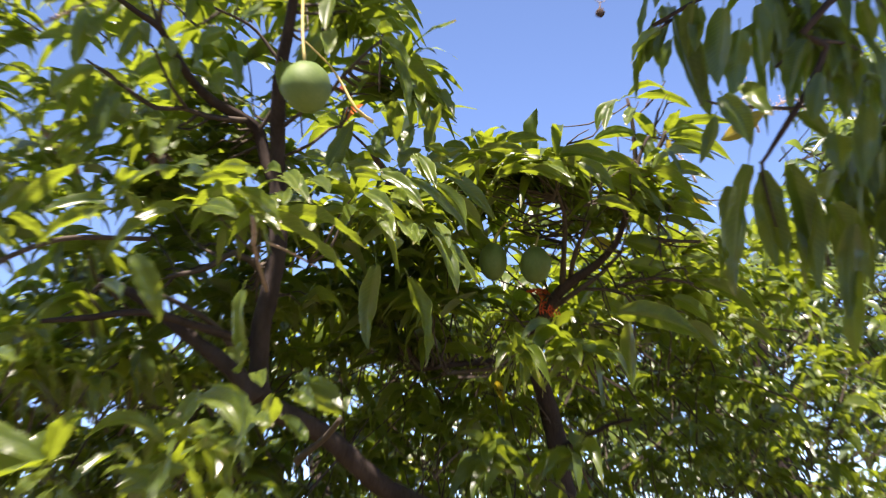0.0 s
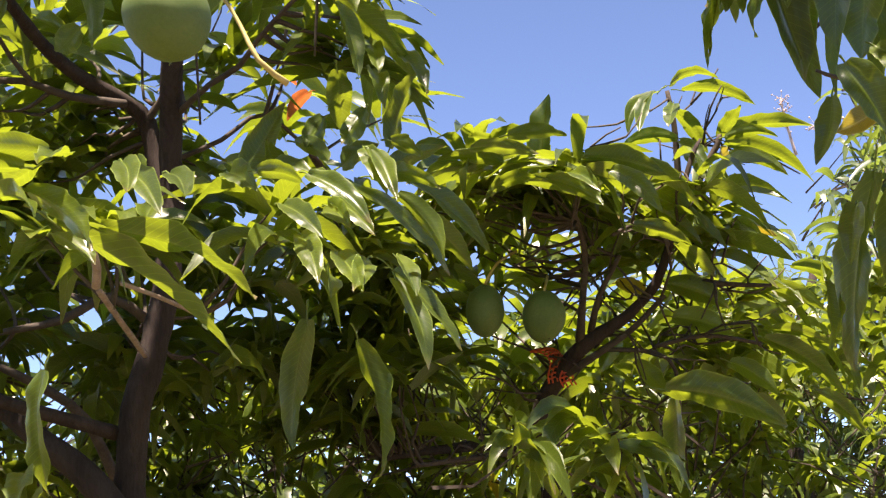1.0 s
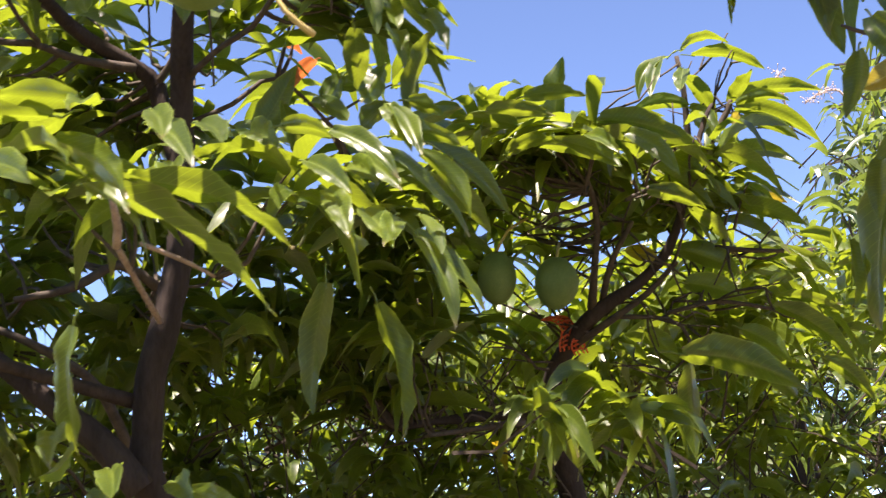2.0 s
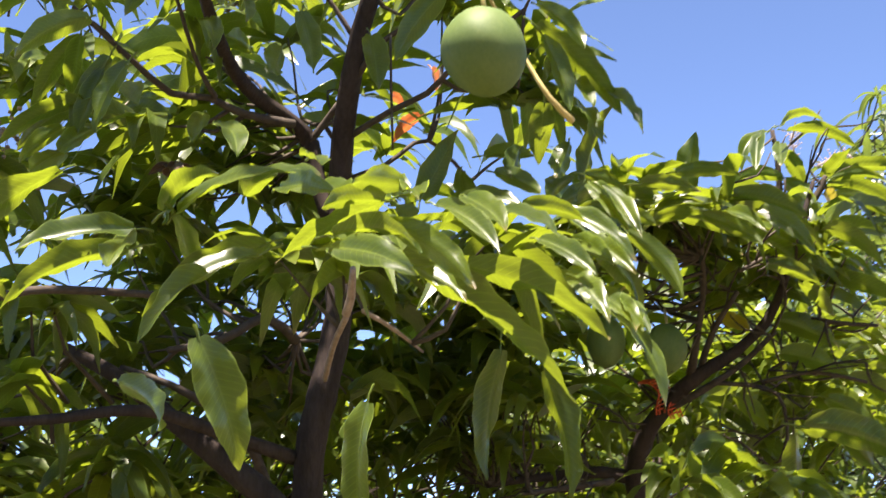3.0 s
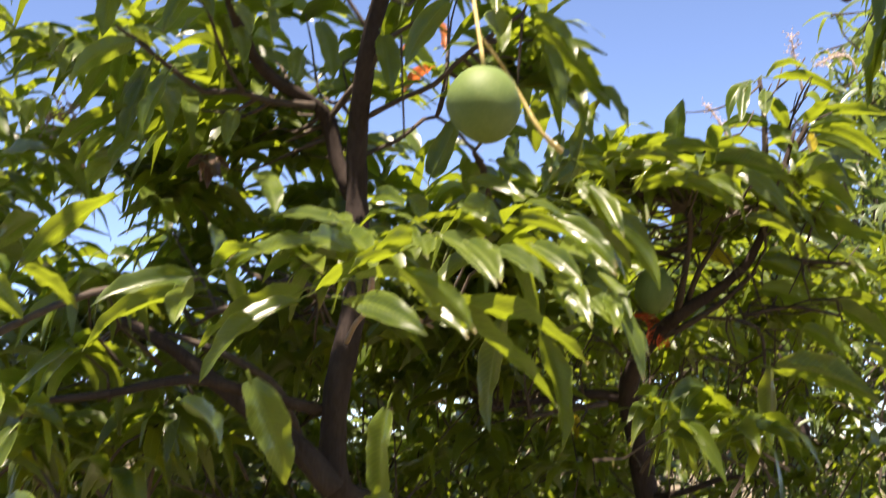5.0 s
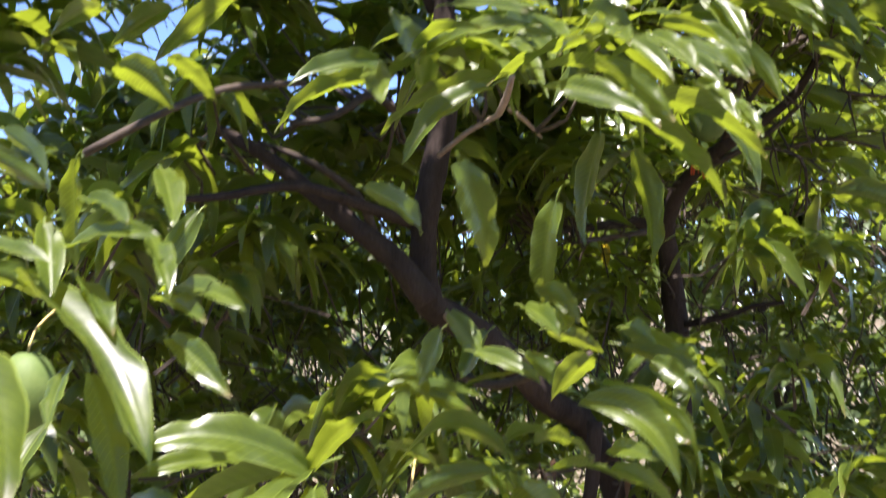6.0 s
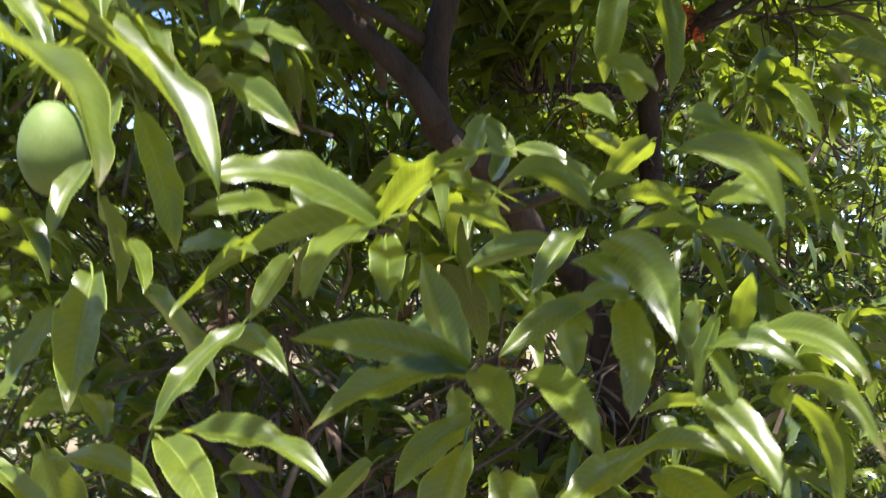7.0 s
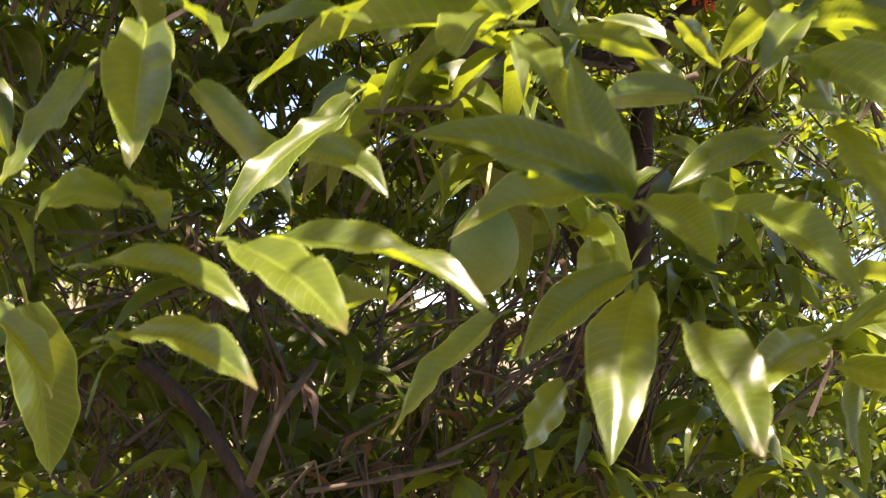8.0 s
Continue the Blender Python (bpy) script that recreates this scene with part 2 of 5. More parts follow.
def blade(bm, base, off, bow, width, twist, rnd, stations=22):
    """One leaf: a short stalk, a folded, wavy blade bent along its length."""
    uv = bm.loops.layers.uv.verify()
    L = off.length
    ax = off / L
    r, q = leaf_frame(ax)
    n = r * math.cos(radians(twist)) + q * math.sin(radians(twist))
    side = ax.cross(n)
    fold, wave, phase = rnd.uniform(0.22, 0.70), rnd.uniform(0.03, 0.10), rnd.uniform(0, 6.3)
    beat = rnd.uniform(3.0, 5.5) * math.pi
    bulge, turn = rnd.uniform(0.06, 0.20), rnd.uniform(-0.9, 0.9)
    curl, arch = rnd.uniform(-0.02, 0.12) * L, rnd.uniform(0.0, 0.045) * L
    rows = []
    for i in range(stations):
        s = i / (stations - 1)
        mid = base + off * s + bow * (4 * s * (1 - s)) - n * curl * s * s + n * arch * 2.6 * (s - s ** 3)
        a = turn * (s - 0.5)
        sd, nn = side * math.cos(a) + n * math.sin(a), n * math.cos(a) - side * math.sin(a)
        w = 0.5 * width * max(leaf_width(0.06 + 0.935 * s), 0.02)
        row = []
        for v in (-1, -0.66, -0.33, 0, 0.33, 0.66, 1):
            ripple = wave * width * (math.sin(phase + beat * s + (2 if v > 0 else 0)) + 0.5 * math.sin(2.3 * phase + 1.9 * beat * s * (1.2 if v > 0 else 1))) * abs(v) ** 1.4
            edge = 1 + 0.035 * math.sin(phase * 3 + 19 * s + v) + 0.015 * math.sin(phase * 5 + 37 * s - 3 * v)
            row.append((bm.verts.new(mid + sd * (v * w * edge) + nn * (w * (fold * abs(v) + bulge * math.sin(math.pi * abs(v))) + ripple)), s, v))
        rows.append(row)
    for lo, hi in zip(rows, rows[1:]):
        for k in range(6):
            four = (lo[k], lo[k + 1], hi[k + 1], hi[k])
            f = bm.faces.new([x[0] for x in four])
            for loop, x in zip(f.loops, four):
                loop[uv].uv = (x[1], x[2])
    # the leaf stalk
    r0 = 0.0011 + 0.012 * width
    foot = base - off * rnd.uniform(0.10, 0.2) + Vector((rnd.uniform(-0.006, 0.006), rnd.uniform(-0.006, 0.006), -0.004))
    rings = []
    for c, r in ((foot, r0 * 1.25), (base.lerp(foot, 0.45) + n * 0.002, r0), (base + off * 0.05, r0 * 0.8)):
        rings.append([bm.verts.new(c + side * (r * math.cos(k * 1.5708)) + n * (r * math.sin(k * 1.5708))) for k in range(4)])
    for lo, hi in zip(rings, rings[1:]):
        for k in range(4):
            f = bm.faces.new((lo[k], lo[(k + 1) % 4], hi[(k + 1) % 4], hi[k]))
            for loop in f.loops:
                loop[uv].uv = (0.02, 0.0)


def spray(tree, mat, rows):
    """Leaves of one twig: base, base to tip, bend in the middle, width, turn about the axis."""
    for x, y, z, ox, oy, oz, bx, by, bz, w, tw in rows:
        bm = bmesh.new()
        rnd = random.Random(int((x * 31 + y * 57 + z * 91 + ox * 77) * 1000))
        blade(bm, Vector((x, y, z)), Vector((ox, oy, oz)), Vector((bx, by, bz)), w, tw, rnd)
        part("leaf", bm, mat, tree)
        SPRAYS.append((x, y, z, ox, oy, oz))


SPRAYS = []


def foliage(name, parent, mat, whorls, seed, leaves=(6, 10), length=(0.12, 0.21), slim=0.25, droop=(-58, 45)):
    """Many drooping leaves in whorls at twig ends, as one mesh. whorls: array of places."""
    g = np.random.default_rng(seed)
    count = g.integers(leaves[0], leaves[1] + 1, len(whorls))
    base = np.repeat(whorls, count, axis=0) + g.normal(0, 0.012, (count.sum(), 3))
    n = len(base)
    az, el = g.uniform(0, 2 * np.pi, n), np.radians(g.triangular(droop[0], 0.65 * droop[0] + 0.35 * droop[1], droop[1], n))
    ax = np.stack([np.cos(az) * np.cos(el), np.sin(az) * np.cos(el), np.sin(el)], 1)
    up = np.array([0, 0, 1.0]) - ax * ax[:, 2:]
    up /= np.linalg.norm(up, axis=1, keepdims=True)
    q = np.cross(ax, up)
    tw = np.radians(g.normal(0, 38, n))[:, None]
    nor = up * np.cos(tw) + q * np.sin(tw)
    side = np.cross(ax, nor)
    L = g.uniform(length[0], length[1], n)[:, None]
    W = L * g.uniform(slim * 0.8, slim * 1.2, n)[:, None]
    bow, fold = L * g.uniform(0.04, 0.30, n)[:, None], g.uniform(0.1, 0.4, n)[:, None]
    S = [0.0, 0.18, 0.38, 0.58, 0.78, 1.0]
    verts, uvs = [], []
    for s in S:
        mid = base + ax * L * s + up * bow * (4 * s * (1 - s)) - np.array([0, 0, 1.0]) * bow * s * s * 1.1
        w = 0.5 * W * max(leaf_width(0.06 + 0.935 * s), 0.03)
        for v in (-1, 0, 1):
            verts.append(mid + side * w * v + nor * (fold * w + g.normal(0, 0.07, (n, 1)) * W) * abs(v))
            uvs.append((s, v))
    verts = np.stack(verts, 1)
    k = len(S) * 3
    quads = [(r * 3 + c, r * 3 + c + 1, r * 3 + c + 4, r * 3 + c + 3) for r in range(len(S) - 1) for c in range(2)]
    faces = (np.array(quads)[None] + (np.arange(n) * k)[:, None, None]).reshape(-1, 4)
    me = bpy.data.meshes.new(name)
    me.vertices.add(n * k)
    me.vertices.foreach_set("co", verts.reshape(-1).astype(np.float32))
    me.loops.add(faces.size)
    me.loops.foreach_set("vertex_index", faces.reshape(-1).astype(np.int32))
    me.polygons.add(len(faces))
    me.polygons.foreach_set("loop_start", np.arange(0, faces.size, 4, dtype=np.int32))
    me.polygons.foreach_set("loop_total", np.full(len(faces), 4, np.int32))
    me.polygons.foreach_set("use_smooth", np.ones(len(faces), bool))
    layer = me.uv_layers.new(name="UVMap")
    table = np.array(uvs, np.float32)
    layer.data.foreach_set("uv", table[faces.reshape(-1) % k].reshape(-1))
    me.update()
    me.validate()
    me.materials.append(mat)
    ob = new(name, me)
    ob.parent = parent
    return tagged(ob, kind="stuff")


def twigs(name, parent, mat, ends, length, seed, radius=0.0035):
    """Thin crooked twigs that lead to the whorls, as one mesh."""
    g = random.Random(seed)
    verts, faces = [], []
    for e in ends:
        e = Vector(e)
        way = Vector((g.uniform(-1, 1), g.uniform(-0.3, 1), g.uniform(-1.1, -0.1))).normalized()
        l = g.uniform(0.5, 1.0) * length
        p = [e, e + way * l * 0.45 + Vector((g.uniform(-1, 1), g.uniform(-1, 1), g.uniform(-1, 1))) * 0.03, e + way * l]
        s = way.orthogonal().normalized()
        u = way.cross(s)
        b = len(verts)
        for v, r in zip(p, (0.6, 0.9, 1.4)):
            for k in range(4):
                a = k * math.pi / 2
                verts.append(v + (s * math.cos(a) + u * math.sin(a)) * r * radius)
        for i in (0, 4):
            for k in range(4):
                faces.append((b + i + k, b + i + (k + 1) % 4, b + i + 4 + (k + 1) % 4, b + i + 4 + k))
    me = bpy.data.meshes.new(name)
    me.from_pydata(verts, [], faces)
    me.materials.append(mat)
    ob = new(name, me)
    ob.parent = parent
    return tagged(ob, kind="stuff")


def limb_twigs(parent, seed, each, reach):
    """Crooked forking twigs all along the limbs, as one mesh."""
    g = random.Random(seed)
    bm = bmesh.new()
    for pts in BOUGH_LIST:
        if pts[0][2] < 0.6:
            pts = pts[4:-3]
        if max(q[2] for q in pts) > 2.75:
            continue
        for _ in range(each):
            k = g.randrange(len(pts) - 1)
            a = Vector(pts[k][:3]).lerp(Vector(pts[k + 1][:3]), g.random())
            way = Vector((g.uniform(-1, 1), g.uniform(-0.5, 1), g.uniform(-0.4, 1))).normalized()
            for fork in range(3):
                d = (way + Vector((g.uniform(-1, 1), g.uniform(-1, 1), g.uniform(-1, 1))) * 0.7).normalized()
                l = reach * g.uniform(0.4, 1.0)
                b = a + d * l * 0.5 + Vector((g.uniform(-1, 1), g.uniform(-1, 1), g.uniform(-1, 1))) * 0.02
                c = a + d * l + Vector((g.uniform(-1, 1), g.uniform(-1, 1), g.uniform(-1, 1))) * 0.02
                tube(bm, [(*a, 0.0034), (*b, 0.0026), (*c, 0.0015)], 4)
                a = b
    ob = part("twig_mesh", bm, TWIG, parent)
    tagged(ob, kind="stuff")


def link_twigs(parent, ends, seed, radius=0.0026, reach=0.8):
    """Thin crooked twigs from each whorl to the nearest limb, as one mesh."""
    g = random.Random(seed)
    pts = np.array([q[1:] for q in BOUGH_POINTS if q[0] is parent])
    bm = bmesh.new()
    for e in ends:
        far = np.linalg.norm(pts - e, axis=1)
        k = int(far.argmin())
        if far[k] > reach or far[k] < 0.03:
            continue
        a, b = Vector(e), Vector(pts[k])
        jog = [Vector((g.uniform(-1, 1), g.uniform(-1, 1), g.uniform(-1, 1))) * 0.10 * far[k] for _ in range(2)]
        tube(bm, [(*a, radius * 0.7), (*(a.lerp(b, 0.35) + jog[0]), radius), (*(a.lerp(b, 0.7) + jog[1] - Vector((0, 0, 0.06 * far[k]))), radius * 1.4), (*b, radius * 1.9)], 4)
    tagged(part("twig_mesh", bm, TWIG, parent), kind="stuff")


def in_lobes(lobes, seed):
    """Places spread through rounded lobes of (x, y, z, half-sizes, how many)."""
    g = np.random.default_rng(seed)
    out = []
    for x, y, z, rx, ry, rz, n in lobes:
        d = g.normal(0, 1, (n, 3))
        d *= (g.uniform(0, 1, n) ** (1 / 2.4) / np.linalg.norm(d, axis=1))[:, None]
        out.append(d * (rx, ry, rz) + (x, y, z))
    return np.concatenate(out)


def cleared(places, gaps):
    """Drop the whorls that would grow into an open pocket of (x, y, z, radius)."""
    keep = np.ones(len(places), bool)
    for x, y, z, r in gaps:
        keep &= np.linalg.norm(places - (x, y, z), axis=1) > r
    return places[keep]


def thing(name, place, label, category, group=""):
    ob = new(name)
    ob.location = place
    ob.empty_display_size = 0.05
    return tagged(ob, label, category, group)


# ---- ground and trees ----
bm = bmesh.new()
bmesh.ops.create_grid(bm, x_segments=120, y_segments=120, size=1.0)
for v in bm.verts:
    r = max(abs(v.co.x), abs(v.co.y))
    v.co *= 3 + 1500 * r ** 4
    far = v.co.length
    v.co.z = 0.05 * noise.noise(v.co * 0.7) * min(1, far) - 0.02 * max(0, far - 6) * (far < 400) - 8 * (far >= 400)
part("ground", bm, SOIL, None)
tagged(bpy.data.objects["ground"], "brown soil with grass and leaf litter under the trees", "ground", kind="structure")

tree = thing("mango_tree", (0, 0, 0), "mango tree with long glossy green leaves and dark bark", "tree")
neighbour = thing("mango_tree", (0, 0, 0), "neighbouring mango tree with branches hanging down in shade", "tree")

# trunk and limbs
limb("trunk", tree, [(0.220, 3.800, 0.000, 0.0600), (0.160, 3.780, 0.800, 0.0500), (-0.031, 3.748, 1.401, 0.0301), (-0.195, 3.616, 1.543, 0.0288), (-0.340, 3.507, 1.673, 0.0278), (-0.468, 3.406, 1.743, 0.0296), (-0.480, 3.399, 1.838, 0.0264), (-0.472, 3.389, 1.927, 0.0253), (-0.451, 3.398, 2.018, 0.0245), (-0.430, 3.404, 2.137, 0.0236), (-0.429, 3.426, 2.301, 0.0217), (-0.428, 3.401, 2.406, 0.0195), (-0.422, 3.363, 2.475, 0.0193), (-0.414, 3.324, 2.542, 0.0181), (-0.399, 3.286, 2.608, 0.0169), (-0.379, 3.236, 2.669, 0.0146), (-0.362, 3.188, 2.728, 0.0123), (-0.350, 3.132, 2.781, 0.0101), (-0.340, 3.065, 2.837, 0.0079)])
# bough added out of view, to carry the overhead whorls that cast shade
limb("bough", tree, [(-0.340, 3.065, 2.837, 0.0079), (-0.520, 2.780, 3.120, 0.0105), (-0.720, 2.320, 3.020, 0.0090), (-0.880, 1.920, 2.860, 0.0070), (-1.000, 1.450, 2.760, 0.0050)])
limb("left_limb", tree, [(-0.441, 3.468, 2.308, 0.0143), (-0.467, 3.474, 2.388, 0.0167), (-0.482, 3.469, 2.461, 0.0167), (-0.512, 3.436, 2.489, 0.0154), (-0.560, 3.388, 2.504, 0.0140), (-0.604, 3.318, 2.519, 0.0126), (-0.630, 3.214, 2.535, 0.0110), (-0.646, 3.109, 2.551, 0.0096), (-0.659, 3.003, 2.567, 0.0082), (-0.694, 2.944, 2.576, 0.0071), (-0.729, 2.903, 2.594, 0.0060), (-0.769, 2.871, 2.624, 0.0051), (-0.792, 2.839, 2.645, 0.0042)])
limb("left_limb", tree, [(-0.657, 3.003, 2.565, 0.0064), (-0.641, 2.956, 2.621, 0.0054), (-0.615, 2.920, 2.669, 0.0044), (-0.607, 2.899, 2.708, 0.0035)])
limb("left_limb", tree, [(-0.657, 3.004, 2.562, 0.0055), (-0.672, 2.981, 2.623, 0.0045), (-0.682, 2.945, 2.696, 0.0036)])
limb("left_limb", tree, [(-0.512, 3.417, 2.480, 0.0087), (-0.593, 3.349, 2.469, 0.0074), (-0.653, 3.276, 2.468, 0.0061), (-0.706, 3.216, 2.449, 0.0059), (-0.757, 3.146, 2.471, 0.0048), (-0.804, 3.085, 2.495, 0.0037), (-0.833, 3.044, 2.509, 0.0027)])
limb("left_limb", tree, [(-0.640, 3.274, 2.468, 0.0051), (-0.661, 3.229, 2.492, 0.0040), (-0.681, 3.161, 2.532, 0.0034), (-0.694, 3.113, 2.566, 0.0029), (-0.716, 3.083, 2.574, 0.0024)])
limb("left_limb", tree, [(-0.774, 3.126, 2.476, 0.0038), (-0.792, 3.113, 2.499, 0.0028), (-0.818, 3.064, 2.503, 0.0023)])
limb("side_twig", tree, [(-0.483, 3.458, 2.464, 0.0078), (-0.457, 3.447, 2.494, 0.0067), (-0.434, 3.416, 2.520, 0.0055)])
limb("side_twig", tree, [(-0.410, 3.338, 2.526, 0.0064), (-0.374, 3.270, 2.568, 0.0052), (-0.330, 3.219, 2.582, 0.0041), (-0.274, 3.161, 2.610, 0.0025)])
limb("side_twig", tree, [(-0.419, 3.390, 2.446, 0.0065), (-0.346, 3.291, 2.462, 0.0052), (-0.292, 3.248, 2.476, 0.0052), (-0.257, 3.205, 2.503, 0.0046), (-0.202, 3.147, 2.536, 0.0040), (-0.150, 3.101, 2.563, 0.0035)])
limb("side_twig", tree, [(-0.152, 3.102, 2.561, 0.0030), (-0.156, 3.117, 2.500, 0.0025), (-0.160, 3.132, 2.442, 0.0020)])
limb("side_twig", tree, [(-0.152, 3.102, 2.561, 0.0030), (-0.143, 3.096, 2.581, 0.0020), (-0.135, 3.091, 2.596, 0.0015)])
limb("side_twig", tree, [(-0.361, 3.188, 2.730, 0.0051), (-0.327, 3.054, 2.659, 0.0039), (-0.286, 2.908, 2.589, 0.0036), (-0.255, 2.837, 2.561, 0.0035), (-0.236, 2.804, 2.559, 0.0025)])
limb("side_twig", tree, [(-0.263, 2.839, 2.561, 0.0026), (-0.270, 2.832, 2.592, 0.0022), (-0.294, 2.840, 2.575, 0.0017)])
limb("hanging_twig", tree, [(-0.357, 3.189, 2.550, 0.0025), (-0.355, 3.208, 2.467, 0.0022), (-0.351, 3.231, 2.368, 0.0020)])
limb("side_twig", tree, [(-0.405, 3.293, 2.582, 0.0053), (-0.449, 3.283, 2.649, 0.0042), (-0.487, 3.260, 2.683, 0.0037), (-0.558, 3.186, 2.694, 0.0030)])
limb("side_twig", tree, [(-0.430, 3.448, 2.383, 0.0055), (-0.345, 3.447, 2.420, 0.0044), (-0.267, 3.454, 2.470, 0.0039), (-0.168, 3.509, 2.392, 0.0034)])
limb("dry_stub", tree, [(-0.439, 2.930, 2.028, 0.0060), (-0.433, 2.907, 2.047, 0.0059), (-0.433, 2.864, 2.074, 0.0041)])
limb("dry_stub", tree, [(-0.414, 2.966, 2.042, 0.0035), (-0.364, 3.062, 2.036, 0.0032), (-0.315, 3.148, 2.021, 0.0019)])
limb("dry_stub", tree, [(-0.454, 3.358, 2.014, 0.0052), (-0.448, 3.124, 2.025, 0.0047), (-0.438, 2.940, 2.027, 0.0043)])
limb("dry_stub", tree, [(-0.464, 3.457, 1.742, 0.0097), (-0.442, 3.405, 1.727, 0.0095), (-0.430, 3.385, 1.706, 0.0073)])
limb("low_limb", tree, [(-0.481, 3.357, 1.746, 0.0248), (-0.542, 3.343, 1.822, 0.0222), (-0.616, 3.334, 1.882, 0.0195), (-0.698, 3.344, 1.951, 0.0161), (-0.786, 3.355, 2.019, 0.0127), (-0.875, 3.381, 2.068, 0.0101)])
limb("low_limb", tree, [(-0.537, 3.569, 1.828, 0.0099), (-0.578, 3.495, 1.928, 0.0096), (-0.626, 3.437, 1.970, 0.0085), (-0.702, 3.382, 2.008, 0.0064), (-0.784, 3.381, 2.038, 0.0046)])
limb("low_limb", tree, [(-0.500, 3.593, 2.125, 0.0103), (-0.556, 3.538, 2.156, 0.0091), (-0.630, 3.505, 2.108, 0.0079), (-0.719, 3.468, 2.082, 0.0058)])
limb("low_limb", tree, [(-1.038, 2.899, 1.958, 0.0064), (-0.974, 2.888, 1.992, 0.0064), (-0.921, 2.899, 2.022, 0.0057), (-0.862, 2.939, 2.054, 0.0059), (-0.811, 3.012, 2.077, 0.0061), (-0.713, 3.198, 2.115, 0.0058)])
limb("low_limb", tree, [(-0.499, 3.396, 1.891, 0.0127), (-0.606, 3.305, 1.918, 0.0111), (-0.723, 3.216, 1.943, 0.0096), (-0.847, 3.133, 1.919, 0.0073), (-0.931, 3.093, 1.908, 0.0054)])
limb("low_limb", tree, [(-0.394, 3.481, 1.600, 0.0110), (-0.373, 3.272, 1.596, 0.0091), (-0.307, 3.154, 1.629, 0.0077), (-0.267, 3.043, 1.659, 0.0055)])
limb("low_limb", tree, [(-0.100, 3.569, 1.494, 0.0169), (-0.111, 3.574, 1.345, 0.0148), (-0.161, 3.593, 1.193, 0.0148), (-0.229, 3.618, 0.998, 0.0148)])
limb("low_limb", tree, [(-0.712, 3.180, 1.062, 0.0037), (-0.604, 3.139, 1.092, 0.0037), (-0.525, 3.108, 1.122, 0.0029)])
limb("low_limb", tree, [(-0.891, 3.560, 1.189, 0.0122), (-0.811, 3.533, 1.127, 0.0113), (-0.725, 3.507, 1.013, 0.0105), (-0.683, 3.495, 0.930, 0.0105)])
limb("low_limb", tree, [(-0.738, 3.404, 1.030, 0.0074), (-0.710, 3.389, 1.133, 0.0066), (-0.652, 3.417, 1.217, 0.0051)])
limb("right_limb", tree, [(0.150, 4.350, 0.100, 0.0550), (0.300, 4.450, 1.000, 0.0400), (0.391, 4.365, 1.406, 0.0335), (0.378, 4.331, 1.574, 0.0333), (0.363, 4.319, 1.710, 0.0318), (0.327, 4.260, 1.843, 0.0284), (0.296, 4.205, 1.930, 0.0265), (0.299, 4.116, 2.012, 0.0215), (0.334, 4.045, 2.073, 0.0183), (0.381, 3.974, 2.125, 0.0165), (0.474, 3.957, 2.182, 0.0124), (0.533, 3.913, 2.242, 0.0109), (0.557, 3.863, 2.312, 0.0081), (0.571, 3.824, 2.379, 0.0067), (0.611, 3.808, 2.498, 0.0053), (0.644, 3.850, 2.550, 0.0027)])
limb("right_limb", tree, [(0.339, 4.035, 2.065, 0.0098), (0.408, 3.972, 2.103, 0.0083), (0.490, 3.957, 2.157, 0.0069), (0.553, 3.923, 2.219, 0.0055)])
limb("right_limb", tree, [(0.296, 4.206, 1.924, 0.0176), (0.216, 4.214, 1.940, 0.0147), (0.116, 4.177, 1.930, 0.0130), (0.033, 4.137, 1.920, 0.0100), (-0.075, 4.102, 1.903, 0.0070)])
limb("right_limb", tree, [(0.231, 4.164, 1.914, 0.0087), (0.118, 4.129, 1.899, 0.0071), (-0.003, 4.044, 1.879, 0.0055)])
limb("right_limb", tree, [(0.370, 3.974, 2.131, 0.0110), (0.370, 3.917, 2.196, 0.0081), (0.373, 3.857, 2.299, 0.0067), (0.338, 3.754, 2.361, 0.0051)])
limb("right_limb", tree, [(0.394, 3.970, 2.148, 0.0083), (0.407, 3.911, 2.216, 0.0068), (0.446, 3.848, 2.291, 0.0053)])
limb("right_limb", tree, [(0.557, 3.863, 2.312, 0.0067), (0.498, 3.786, 2.350, 0.0052), (0.414, 3.749, 2.309, 0.0039)])
limb("right_limb", tree, [(0.422, 3.970, 2.111, 0.0055), (0.531, 3.958, 2.099, 0.0048), (0.572, 3.957, 2.057, 0.0041), (0.575, 3.967, 1.947, 0.0034)])
limb("right_limb", tree, [(0.531, 3.956, 2.112, 0.0055), (0.640, 3.941, 2.131, 0.0048), (0.757, 3.929, 2.107, 0.0041)])
limb("right_limb", tree, [(0.613, 3.932, 2.255, 0.0069), (0.695, 3.924, 2.240, 0.0055), (0.788, 3.913, 2.232, 0.0041)])
limb("right_limb", tree, [(0.378, 4.322, 1.665, 0.0121), (0.449, 4.209, 1.689, 0.0088), (0.518, 4.148, 1.719, 0.0072), (0.570, 4.090, 1.726, 0.0057)])
limb("right_limb", tree, [(0.612, 3.977, 2.717, 0.0053), (0.626, 3.995, 2.647, 0.0066), (0.631, 4.014, 2.536, 0.0079), (0.636, 4.041, 2.434, 0.0079)])
limb("right_limb", tree, [(0.716, 3.942, 2.594, 0.0051), (0.708, 3.949, 2.569, 0.0077), (0.677, 3.965, 2.515, 0.0077), (0.655, 3.999, 2.469, 0.0091), (0.602, 4.056, 2.385, 0.0092)])
